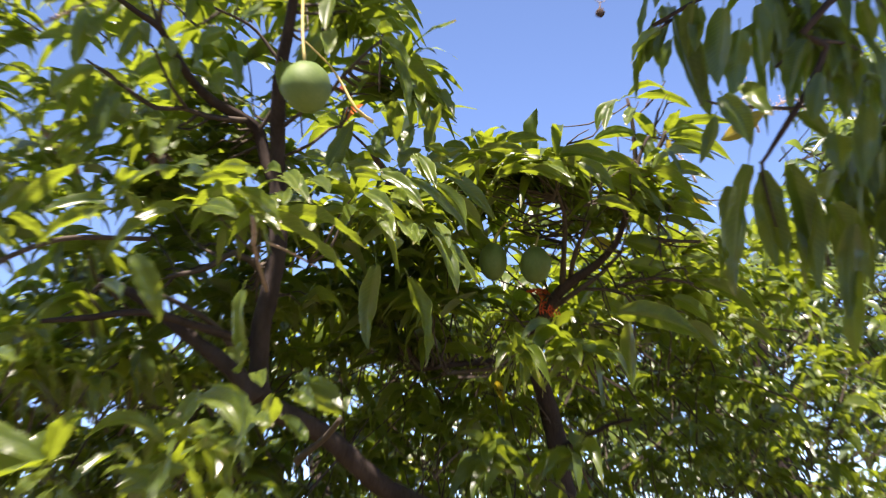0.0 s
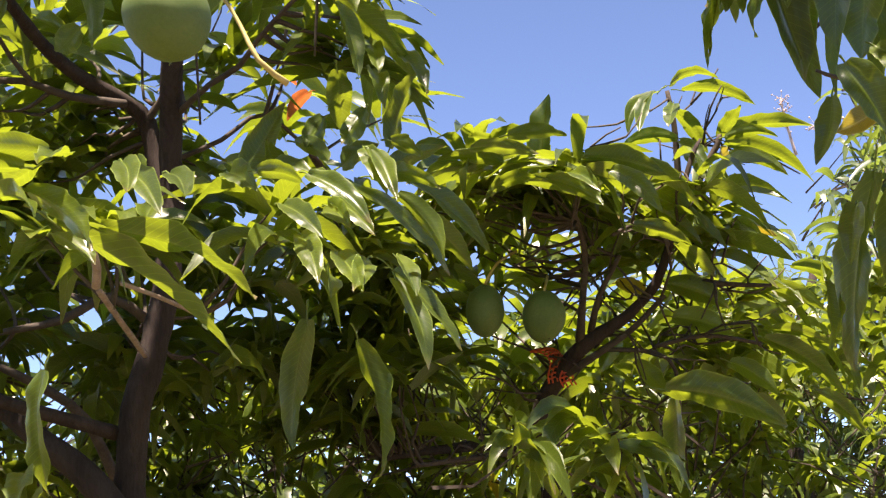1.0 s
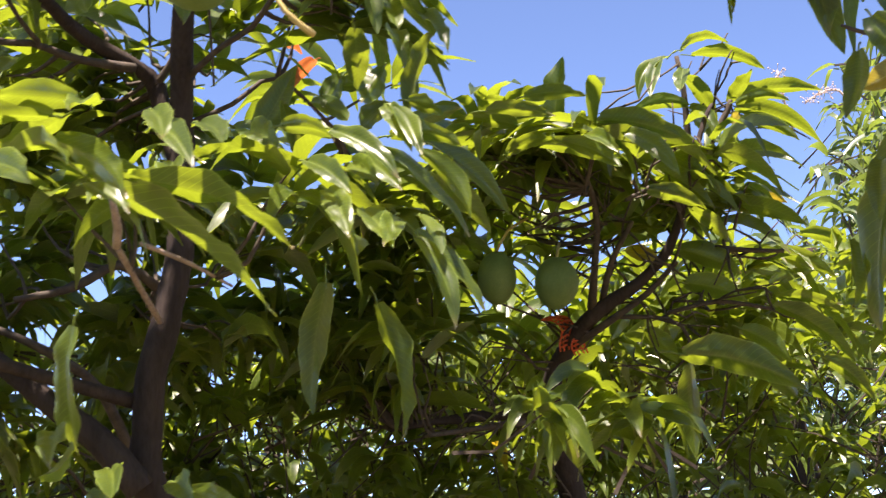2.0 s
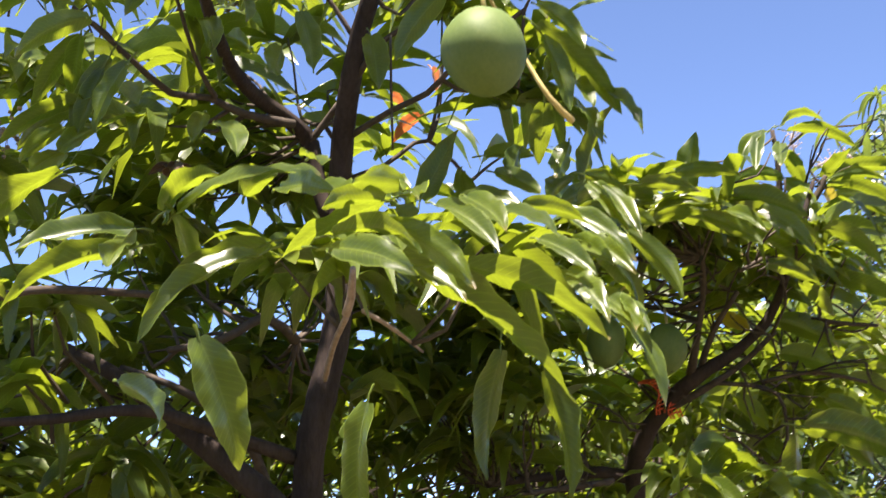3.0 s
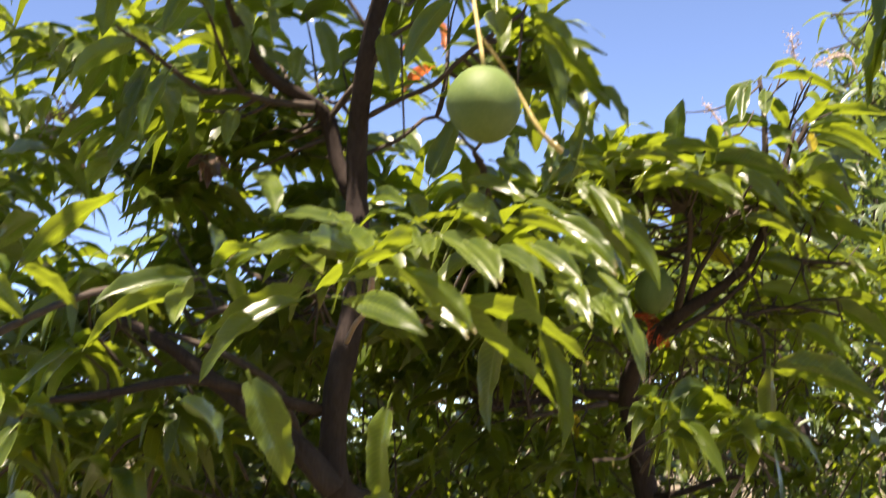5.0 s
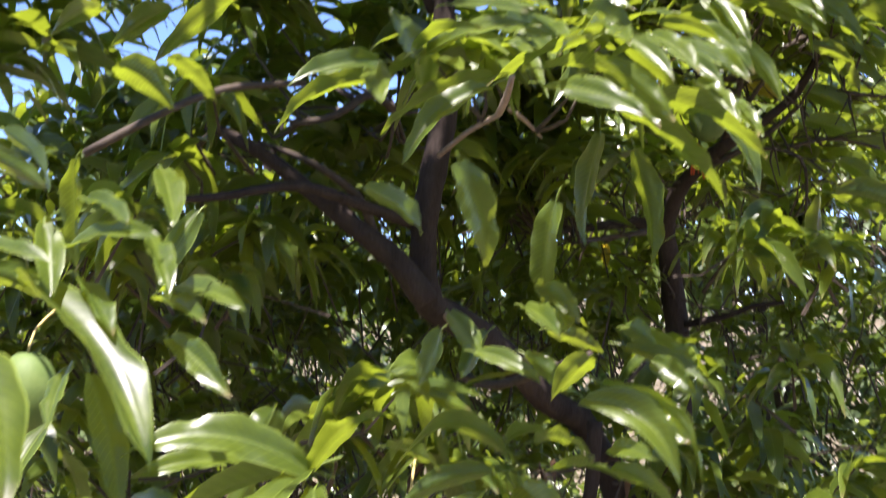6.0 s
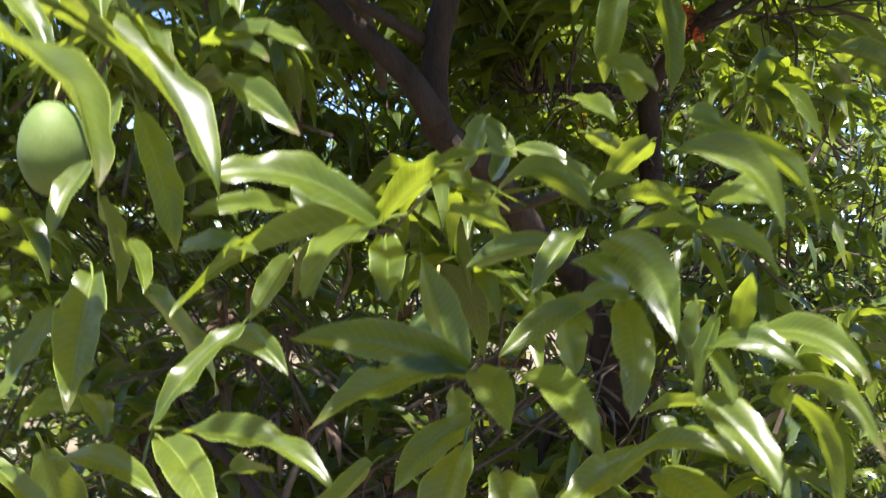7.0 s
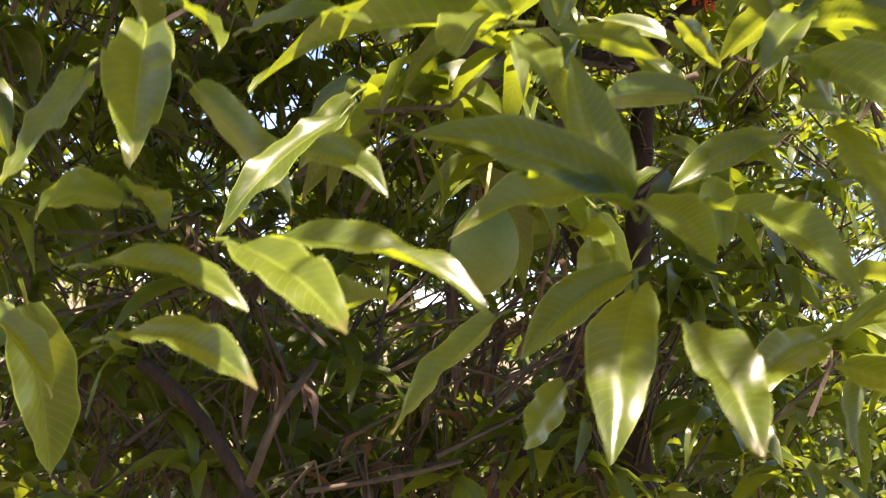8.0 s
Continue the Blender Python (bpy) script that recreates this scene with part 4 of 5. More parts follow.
# upper left
spray(tree, GREEN, [
    (-0.825, 3.096, 2.486, -0.089, 0.099, -0.082, -0.004, -0, 0.004, 0.037, 12),
    (-0.818, 3.035, 2.46, -0.032, 0.107, -0.053, 0, -0, 0.001, 0.03, -20),
    (-0.787, 3.11, 2.463, -0.052, 0.001, -0.14, -0.004, 0, 0.001, 0.037, 58),
    (-0.845, 3.126, 2.384, -0.086, 0.092, -0.029, -0.003, -0.001, 0.005, 0.032, 34),
    (-0.796, 3.113, 2.444, -0.026, -0.039, -0.122, -0.002, 0, -0, 0.031, 112),
    (-0.752, 3.054, 2.429, -0.043, -0.035, -0.126, -0.004, 0, 0.001, 0.033, 78),
    (-0.707, 3.036, 2.588, 0.036, -0.095, -0.085, 0.002, -0, 0, 0.032, 12),
    (-0.639, 3, 2.535, 0.028, -0.1, -0.088, 0, 0, -0.001, 0.033, -16),
])
# upper left
spray(tree, GREEN, [
    (-0.64, 3.097, 2.525, 0.014, -0.082, -0.083, 0, 0, -0.001, 0.03, -10),
    (-0.596, 3.107, 2.57, 0.016, -0.082, -0.081, 0, 0, -0.001, 0.03, -38),
    (-0.769, 3.14, 2.433, 0.037, -0.104, -0.075, 0, 0, -0.001, 0.041, 14),
    (-0.652, 3.186, 2.405, -0.006, -0.103, -0.083, -0, 0, -0.001, 0.032, 0),
    (-0.733, 3.065, 2.752, 0.022, -0.067, -0.095, 0, 0, -0.001, 0.037, -120),
    (-0.796, 3.11, 2.767, -0.11, 0.089, -0.02, -0.002, -0.001, 0.006, 0.034, 4),
    (-0.552, 3.074, 2.677, -0.056, 0.085, 0.006, -0.001, -0.001, 0.003, 0.033, 38),
    (-0.503, 3.082, 2.536, 0.021, -0.046, -0.125, 0.004, -0.001, -0, 0.037, -120),
])
# upper left
spray(tree, GREEN, [
    (-0.618, 3.212, 2.549, 0.034, 0.087, 0.012, 0, -0.001, 0.002, 0.037, -46),
    (-0.53, 3.154, 2.508, -0.019, -0.069, -0.078, -0, 0, -0.001, 0.042, 120),
    (-0.455, 2.968, 2.667, 0.101, -0.086, -0.032, 0.001, -0.001, 0.003, 0.033, -14),
    (-0.282, 3.088, 2.579, -0.079, 0.013, -0.115, -0.005, 0, 0.003, 0.043, 58),
    (-0.39, 3.165, 2.538, 0.008, -0.057, -0.113, 0, 0, -0.001, 0.043, -2),
    (-0.579, 3.146, 2.73, -0.032, -0.047, -0.115, -0.004, 0, 0.001, 0.037, 114),
    (-0.526, 3.16, 2.622, -0.065, -0.048, -0.057, -0.003, -0.001, 0.005, 0.037, 74),
    (-0.657, 3.149, 2.727, 0.047, 0.076, -0.02, 0.002, -0.001, 0.003, 0.032, -26),
])
# upper centre
spray(tree, GREEN, [
    (-0.303, 2.838, 2.676, 0.034, -0.057, -0.108, 0.003, -0.001, 0.001, 0.03, -100),
    (-0.251, 2.83, 2.676, 0.009, -0.049, -0.133, 0.005, -0.001, -0, 0.034, -120),
    (-0.262, 2.831, 2.676, -0.024, -0.056, -0.115, -0, 0, -0.001, 0.031, 116),
    (-0.251, 2.764, 2.518, -0.017, -0.072, -0.094, 0.002, -0, -0.001, 0.036, 8),
    (-0.255, 2.781, 2.45, -0.005, -0.102, -0.091, 0, 0, -0.001, 0.035, -4),
    (-0.155, 3.064, 2.569, 0.03, -0.083, -0.027, 0, -0.001, 0.004, 0.03, -52),
    (-0.16, 3.086, 2.582, -0.014, 0.086, 0.058, 0.002, -0.001, 0.001, 0.03, 82),
    (-0.149, 3.026, 2.534, 0.057, -0.06, -0.099, 0.006, -0.002, 0.004, 0.031, -74),
])
# upper centre
spray(tree, GREEN, [
    (-0.139, 3.086, 2.529, 0.134, 0.013, -0.142, 0.007, -0.003, 0.006, 0.047, -32),
    (-0.125, 3.096, 2.517, 0.036, -0.017, -0.134, 0.004, -0.001, 0.001, 0.034, -76),
    (-0.073, 3.139, 2.47, 0.012, -0.095, -0.086, 0.002, -0, 0, 0.031, 4),
    (-0.159, 3.135, 2.533, -0.02, 0.095, -0.003, -0.001, -0, 0.002, 0.034, 28),
    (-0.032, 3.114, 2.439, 0.045, -0.082, -0.094, 0.004, -0.001, 0.002, 0.032, 10),
    (-0.076, 3.131, 2.416, 0.025, -0.096, -0.087, 0.003, -0.001, 0.001, 0.032, 0),
    (-0.081, 3.132, 2.353, -0.04, -0.047, -0.081, -0, 0, -0.001, 0.035, 120),
    (-0.124, 3.11, 2.407, 0.004, 0.082, -0.072, 0, -0, 0.001, 0.042, -8),
])
# canopy back
spray(tree, GREEN, [
    (-0.373, 2.974, 2.156, 0.004, -0.104, -0.053, 0, 0, -0.001, 0.037, 0),
    (-0.35, 2.672, 2.099, 0.054, -0.099, -0.073, 0.005, -0.001, 0.003, 0.032, 32),
    (-0.275, 3.008, 2.209, 0.043, -0.1, -0.055, 0.003, -0.001, 0.002, 0.04, 48),
    (-0.243, 3.224, 2.331, 0.03, 0.103, -0.067, -0, -0, 0.001, 0.037, 4),
    (-0.353, 3.156, 2.251, 0.021, -0.08, -0.054, 0.002, -0, 0.001, 0.034, -120),
    (-0.415, 3.034, 2.227, 0.035, -0.101, -0.036, 0.002, -0.001, 0.002, 0.031, 54),
    (-0.149, 3.2, 2.367, -0.029, -0.056, -0.074, -0, 0, -0.001, 0.038, 120),
    (-0.058, 3.304, 2.308, 0.108, 0.038, 0.054, -0.003, -0.001, 0.005, 0.034, -74),
])
# left spray
spray(tree, GREEN, [
    (-0.672, 2.568, 2.013, -0.12, -0.007, -0.062, -0.006, -0, 0.011, 0.032, 34),
    (-0.666, 2.566, 2.033, -0.111, -0.045, -0.037, -0.003, -0, 0.006, 0.03, -54),
    (-0.673, 2.573, 2.028, -0.003, -0.106, -0.057, -0, 0, -0.001, 0.033, 10),
    (-0.917, 2.915, 2.169, -0.087, 0.077, -0.031, -0.002, -0, 0.005, 0.041, 40),
    (-0.796, 2.847, 2.189, -0.145, 0.028, -0.101, -0.005, -0, 0.007, 0.043, 32),
    (-0.977, 2.731, 2.052, 0.063, 0.078, -0.041, 0.003, -0.001, 0.007, 0.047, -46),
    (-0.918, 2.822, 2.082, 0.063, 0.072, -0.049, 0.002, -0.001, 0.004, 0.03, -18),
    (-1.033, 3.119, 2.304, 0.103, -0.09, -0.001, -0, -0, 0.005, 0.033, 54),
])
# left sky leaves
spray(tree, GREEN, [
    (-0.818, 3.098, 2.386, -0.131, 0.044, -0.051, -0.003, -0, 0.007, 0.035, 22),
    (-0.846, 3.11, 2.346, -0.055, -0.054, -0.075, -0.003, 0, 0.002, 0.03, 70),
    (-0.963, 3.063, 2.389, -0.001, -0.077, -0.065, -0, 0, -0, 0.03, 120),
    (-0.94, 3.09, 2.398, 0, -0.09, -0.07, -0, 0, -0.001, 0.03, 110),
    (-0.836, 3.079, 2.299, -0.036, -0.074, -0.064, -0.003, 0, 0.002, 0.032, 104),
    (-0.802, 3.105, 2.344, -0.037, -0.08, -0.068, -0.003, 0, 0.002, 0.03, 98),
    (-0.993, 3.017, 2.254, -0.068, 0.089, -0.017, -0.002, -0, 0.005, 0.034, 34),
    (-1.016, 2.927, 2.172, -0.08, 0.108, -0.014, -0.002, -0, 0.005, 0.036, 38),
])
# dark low leaves
spray(tree, GREEN, [
    (-0.592, 2.465, 1.904, 0.042, 0.026, -0.117, 0.003, -0.001, 0.002, 0.044, 106),
    (-0.427, 2.66, 1.874, -0.014, 0.045, -0.132, -0.003, 0, 0.001, 0.042, -120),
    (-0.446, 2.673, 1.766, 0.017, -0.108, -0.033, 0.002, -0, 0.001, 0.034, 26),
    (-0.433, 2.673, 1.749, 0, -0.094, -0.038, 0, 0, -0.001, 0.03, -120),
    (-0.376, 2.694, 1.671, -0.027, 0.083, -0.056, 0, -0, 0.001, 0.039, 30),
    (-0.328, 2.686, 1.685, 0.096, -0.068, -0.055, 0.004, -0.001, 0.004, 0.031, 34),
    (-0.311, 2.703, 1.702, 0.069, -0.061, -0.048, 0.004, -0.001, 0.004, 0.031, -90),
])
# dark low leaves
spray(tree, GREEN, [
    (-0.681, 2.609, 1.887, 0.067, -0.093, -0.059, 0.004, -0.001, 0.002, 0.031, -76),
    (-0.18, 3.241, 2.043, -0.025, 0.022, -0.201, -0.006, 0.001, 0.001, 0.049, 22),
    (-0.103, 3.284, 2.017, 0.036, 0.016, -0.216, 0.008, -0.001, 0.001, 0.053, -8),
])
# left whorl
spray(tree, GREEN, [
    (-1.084, 2.634, 1.78, 0.172, -0.184, -0.18, 0.01, -0.002, 0.001, 0.074, -4),
    (-1.141, 2.647, 1.794, 0.145, -0.034, -0.088, 0.005, -0.001, 0.009, 0.041, -46),
    (-1.149, 2.474, 1.723, 0.13, -0.266, -0.12, 0.01, -0.002, -0.002, 0.075, -20),
    (-1.15, 2.526, 1.778, 0.075, -0.088, -0.075, 0.004, -0.001, 0.002, 0.033, 12),
    (-1.158, 2.631, 1.811, 0.128, -0.079, -0.015, 0.002, -0, 0.006, 0.036, 26),
    (-1.059, 2.66, 1.846, 0.021, -0.087, -0.09, 0.001, -0, -0.001, 0.035, -2),
    (-1.027, 2.642, 1.818, 0.107, -0.1, 0.011, 0.001, -0, 0.005, 0.035, 44),
    (-1.009, 2.659, 1.877, 0.056, -0.105, -0.042, 0.003, -0.001, 0.003, 0.03, 16),
])
# left whorl
spray(tree, GREEN, [
    (-0.94, 2.613, 1.83, 0.037, -0.112, -0.063, 0.003, -0.001, 0.001, 0.032, -6),
    (-0.876, 2.603, 1.858, -0.052, -0.042, -0.096, -0.003, 0.001, 0, 0.03, 104),
    (-0.921, 2.7, 1.765, 0.093, -0.127, -0.011, 0.002, -0, 0.004, 0.038, 30),
    (-0.931, 2.682, 1.755, 0.062, -0.108, -0.021, 0.002, -0, 0.002, 0.03, 18),
    (-0.911, 2.625, 1.709, 0.066, -0.108, -0.058, 0.003, -0.001, 0.002, 0.035, 42),
    (-1.024, 2.652, 1.785, 0.056, -0.107, -0.07, 0.003, -0.001, 0.001, 0.034, -10),
    (-1.001, 2.614, 1.669, 0.041, -0.082, -0.146, 0.004, -0.001, -0.001, 0.041, 6),
    (-1.048, 2.604, 1.612, -0.039, -0.087, -0.072, -0.002, 0, -0.001, 0.03, 2),
])
# left whorl
spray(tree, GREEN, [
    (-1.02, 2.585, 1.682, -0.017, -0.099, -0.056, -0.002, 0, -0.001, 0.03, 26),
    (-1.015, 2.584, 1.535, 0.026, -0.116, -0.043, 0.002, -0, -0.001, 0.03, -20),
    (-1.039, 2.657, 1.577, 0.027, 0.064, -0.115, -0, 0, 0.001, 0.032, 24),
    (-0.952, 2.579, 1.525, 0.063, -0.103, 0.004, 0.001, -0, 0.002, 0.03, 40),
    (-1.173, 2.738, 1.95, 0.119, -0.08, -0.063, 0.003, -0.001, 0.004, 0.038, -72),
    (-1.117, 2.726, 1.966, 0.075, -0.092, -0.081, 0.004, -0.001, 0.002, 0.034, -68),
    (-1.025, 2.684, 1.927, -0.015, 0.057, -0.128, 0, -0, 0.001, 0.034, -36),
    (-0.922, 2.681, 1.914, 0.02, -0.128, -0.07, 0.002, -0.001, -0, 0.035, -8),
])
# hanging leaf
spray(neighbour, GREEN, [
    (0.429, 2.991, 2.795, 0.072, 0.071, -0.082, 0.002, -0.001, 0.001, 0.031, 4),
    (0.422, 2.991, 2.77, 0.036, 0.029, -0.145, 0.002, -0, 0, 0.037, 104),
    (0.472, 2.99, 2.772, -0.026, -0.053, -0.115, 0, 0, -0.001, 0.037, -16),
    (0.55, 3.022, 2.748, -0.125, 0.023, -0.115, -0.009, -0.001, 0.009, 0.041, 52),
    (0.546, 2.974, 2.727, -0.055, 0.042, -0.141, -0.004, 0, 0.001, 0.038, 54),
    (0.521, 2.963, 2.774, -0.025, -0.09, -0.079, 0, 0, -0, 0.041, 18),
    (0.49, 3.041, 2.638, -0.045, -0.026, -0.132, -0, 0, -0.001, 0.034, 6),
    (0.495, 3.016, 2.561, -0.058, 0.047, -0.156, -0.004, 0, 0.001, 0.042, -56),
])
# hanging leaf
spray(neighbour, GREEN, [
    (0.526, 3.032, 2.557, -0.05, -0.023, -0.117, -0.002, 0, -0, 0.031, 82),
    (0.5, 3.064, 2.556, -0.038, -0.036, -0.103, -0, 0, -0.001, 0.03, 112),
    (0.554, 3.048, 2.566, 0.052, 0.039, -0.197, 0.004, -0.001, 0.001, 0.064, -6),
    (0.542, 3.085, 2.619, -0.025, -0.091, -0.089, 0, 0, -0.001, 0.042, 8),
    (0.606, 3.046, 2.693, -0.045, -0.03, -0.131, -0, 0, -0.001, 0.043, 120),
    (0.608, 3.02, 2.82, -0.035, -0.062, -0.132, 0, 0, -0.001, 0.047, -16),
    (0.532, 3.042, 2.825, 0.05, 0.092, -0.041, -0, -0, 0.001, 0.044, 16),
    (0.599, 3.031, 2.59, -0.033, -0.068, -0.127, 0, 0, -0.001, 0.041, -12),
])
# near whorl
spray(tree, GREEN, [
    (-0.754, 2.539, 1.558, -0.204, -0.039, 0.029, 0.002, -0.001, 0.031, 0.05, -54),
    (-0.752, 2.539, 1.558, 0.093, -0.105, 0.083, -0.005, 0.001, 0.011, 0.039, -12),
    (-0.757, 2.541, 1.558, -0.097, -0.167, -0.074, -0.007, 0.002, 0.002, 0.05, 10),
    (-0.75, 2.518, 1.541, -0.022, -0.118, -0.058, 0.002, -0.001, -0.001, 0.038, 2),
    (-0.748, 2.559, 1.558, -0.226, -0.072, -0.087, -0.01, 0.003, 0.009, 0.061, 24),
    (-0.787, 2.655, 1.619, -0.037, -0.008, -0.073, -0, 0, -0, 0.049, 92),
    (-0.824, 2.583, 1.563, -0.123, -0.055, 0.006, -0.002, 0, 0.004, 0.032, -42),
])
# near whorl
spray(tree, GREEN, [
    (-0.681, 2.434, 1.413, -0.174, 0.004, 0.033, -0, -0, 0.01, 0.043, -72),
    (-0.681, 2.434, 1.411, -0.167, -0.071, -0.031, -0.005, 0.002, 0.004, 0.044, -24),
    (-0.689, 2.436, 1.418, -0.03, 0.05, 0.11, -0.003, 0.001, -0.003, 0.043, 106),
    (-0.672, 2.431, 1.412, 0.006, -0.096, -0.047, 0.005, -0.002, 0.003, 0.038, 30),
    (-0.631, 2.407, 1.412, 0.02, -0.153, -0.048, 0.009, -0.003, 0.009, 0.039, 30),
    (-0.668, 2.451, 1.359, -0.078, 0.016, -0.072, -0.005, 0.002, 0.005, 0.037, -62),
    (-0.671, 2.515, 1.385, 0.007, -0.001, -0.056, 0, 0, 0, 0.03, -62),
])
# near whorl
spray(tree, GREEN, [
    (-0.691, 2.396, 1.346, -0.066, -0.103, -0.104, -0.003, 0.001, -0.003, 0.049, 4),
    (-0.664, 2.366, 1.324, -0.008, -0.112, -0.066, 0.004, -0.001, -0.001, 0.045, 14),
    (-0.485, 2.455, 1.321, -0.13, -0.083, -0.053, -0.005, 0.002, 0.002, 0.039, -30),
    (-0.48, 2.454, 1.323, 0.042, -0.14, 0.02, 0.002, -0.001, 0.012, 0.035, 34),
    (-0.464, 2.449, 1.304, 0.011, -0.182, -0.045, 0.009, -0.003, 0.005, 0.045, 28),
    (-0.449, 2.444, 1.3, -0.011, -0.016, -0.076, 0, 0, -0, 0.03, 120),
    (-0.765, 2.473, 1.316, -0.084, -0.024, -0.089, -0.001, 0, -0.001, 0.03, 70),
    (-0.734, 2.411, 1.273, -0.046, -0.037, -0.043, -0, 0, -0.001, 0.03, 114),
])
# near whorl
spray(tree, GREEN, [
    (-0.529, 2.446, 1.547, 0.001, -0.157, -0.088, 0.013, -0.004, 0.009, 0.049, 40),
    (-0.533, 2.395, 1.486, -0.045, -0.131, -0.093, 0.005, -0.002, -0.002, 0.04, -10),
    (-0.591, 2.36, 1.555, -0.068, -0.051, -0.051, -0.003, 0.001, 0.001, 0.03, -18),
    (-0.52, 2.422, 1.505, -0.081, -0.058, 0.019, 0.001, -0, 0.004, 0.03, -82),
    (-0.528, 2.393, 1.493, -0.062, -0.032, 0.001, -0, 0, 0.002, 0.03, -40),
    (-0.532, 2.468, 1.487, -0.116, -0.035, -0.055, -0.004, 0.001, 0.004, 0.032, -44),
    (-0.572, 2.482, 1.464, 0.023, -0.049, -0.015, 0.001, -0.001, 0.004, 0.03, 38),
])
# bright arcs
spray(tree, GREEN, [
    (-0.54, 2.47, 1.581, -0.132, -0.031, 0.001, 0.001, -0.001, 0.031, 0.033, 48),
    (-0.539, 2.469, 1.593, 0.041, -0.034, 0.014, -0.001, 0, 0.004, 0.03, -24),
    (-0.501, 2.499, 1.588, 0.048, -0.079, -0.011, 0.001, -0.001, 0.009, 0.03, -42),
    (-0.485, 2.473, 1.56, 0.058, -0.061, -0.002, 0.001, -0, 0.005, 0.03, -24),
    (-0.432, 2.435, 1.564, 0.042, -0.087, -0.049, 0.005, -0.002, 0.007, 0.03, -64),
    (-0.386, 2.461, 1.61, 0.035, -0.053, -0.016, 0.001, -0, 0.002, 0.03, 40),
    (-0.32, 2.607, 1.671, 0.036, -0.053, -0.039, 0.002, -0.001, 0.004, 0.03, 70),
    (-0.327, 2.693, 1.711, 0.027, -0.05, -0.023, 0.001, -0, 0.004, 0.03, 54),
])
# low right
spray(tree, GREEN, [
    (-0.437, 2.376, 1.386, -0.007, -0.113, -0.035, 0.005, -0.002, 0.004, 0.03, 36),
    (-0.415, 2.432, 1.374, -0.084, 0.006, -0.002, -0.001, 0, 0.004, 0.03, 34),
    (-0.413, 2.472, 1.483, -0.006, -0.007, -0.069, -0, 0, -0, 0.032, 120),
    (-0.474, 2.43, 1.365, 0.001, -0.021, -0.021, 0, -0, -0, 0.03, -8),
    (-0.365, 2.457, 1.445, 0.015, -0.068, 0.001, 0.001, -0, 0.003, 0.03, 30),
    (-0.532, 2.574, 1.457, 0.012, -0.024, -0.061, 0, -0, -0, 0.039, -106),
    (-0.524, 2.612, 1.538, -0.12, -0.024, -0.024, -0.002, 0.001, 0.005, 0.034, 74),
    (-0.656, 2.613, 1.574, 0.059, -0.061, -0.021, 0.001, -0.001, 0.004, 0.03, -56),
])
# left low
spray(tree, GREEN, [
    (-1.04, 2.507, 1.497, -0.019, -0.161, -0.098, -0.001, 0, -0.004, 0.046, 8),
    (-0.988, 2.617, 1.48, 0.077, -0.087, -0.1, 0.001, -0, -0.001, 0.037, -74),
    (-0.897, 2.482, 1.452, -0.091, -0.032, -0.094, -0.004, 0.001, 0.002, 0.032, -24),
    (-0.899, 2.588, 1.435, 0.049, -0.078, -0.033, 0.004, -0.002, 0.007, 0.03, 48),
    (-1.077, 2.52, 1.463, -0.053, -0.034, -0.085, 0.001, -0, -0.002, 0.03, -14),
    (-1.044, 2.489, 1.371, -0.062, -0.032, -0.017, -0.004, 0.001, 0.009, 0.03, 58),
    (-1.049, 2.491, 1.382, 0.026, -0.071, -0.027, 0.002, -0.001, 0.001, 0.03, -2),
])
# left low
spray(tree, GREEN, [
    (-1.062, 2.475, 1.325, 0.082, -0.111, -0.008, 0.003, -0.001, 0.006, 0.033, 30),
    (-0.973, 2.435, 1.348, 0.03, -0.157, -0.033, 0.005, -0.002, 0.002, 0.04, 30),
    (-0.953, 2.46, 1.351, 0.123, -0.124, -0.025, 0.005, -0.002, 0.008, 0.042, 22),
    (-0.908, 2.446, 1.314, 0.036, -0.043, 0.009, 0, -0, 0, 0.03, -30),
    (-1.047, 2.439, 1.279, 0.065, -0.137, -0.009, 0.005, -0.002, 0.007, 0.036, 28),
    (-1.094, 2.738, 1.289, 0.046, 0.051, -0.163, -0.001, 0, 0.002, 0.059, 116),
    (-1.132, 2.624, 1.287, 0.056, -0.102, -0.052, 0.004, -0.001, 0.002, 0.031, 4),
    (-0.813, 2.77, 1.516, -0.05, -0.004, -0.079, -0, 0, -0, 0.032, 84),
])
# low centre
spray(tree, GREEN, [
    (-0.424, 2.845, 1.738, 0.024, -0.103, -0.042, 0.003, -0, 0.001, 0.033, 24),
    (-0.483, 2.909, 1.672, 0.075, -0.083, -0.037, 0.004, -0.001, 0.005, 0.03, 46),
    (-0.434, 3.052, 1.697, -0.058, -0.048, -0.07, -0, 0, -0.001, 0.035, 108),
    (-0.36, 2.942, 1.701, 0.102, 0.058, -0.04, 0.001, -0.001, 0.005, 0.03, -56),
    (-0.543, 2.862, 1.708, -0.043, -0.056, -0.077, -0, 0, -0.001, 0.035, 120),
    (-0.496, 3.057, 1.729, 0.037, -0.084, -0.066, 0.001, 0, -0.001, 0.037, -120),
    (-0.387, 2.999, 1.664, 0.063, -0.06, -0.058, 0.001, -0, -0, 0.032, -96),
])

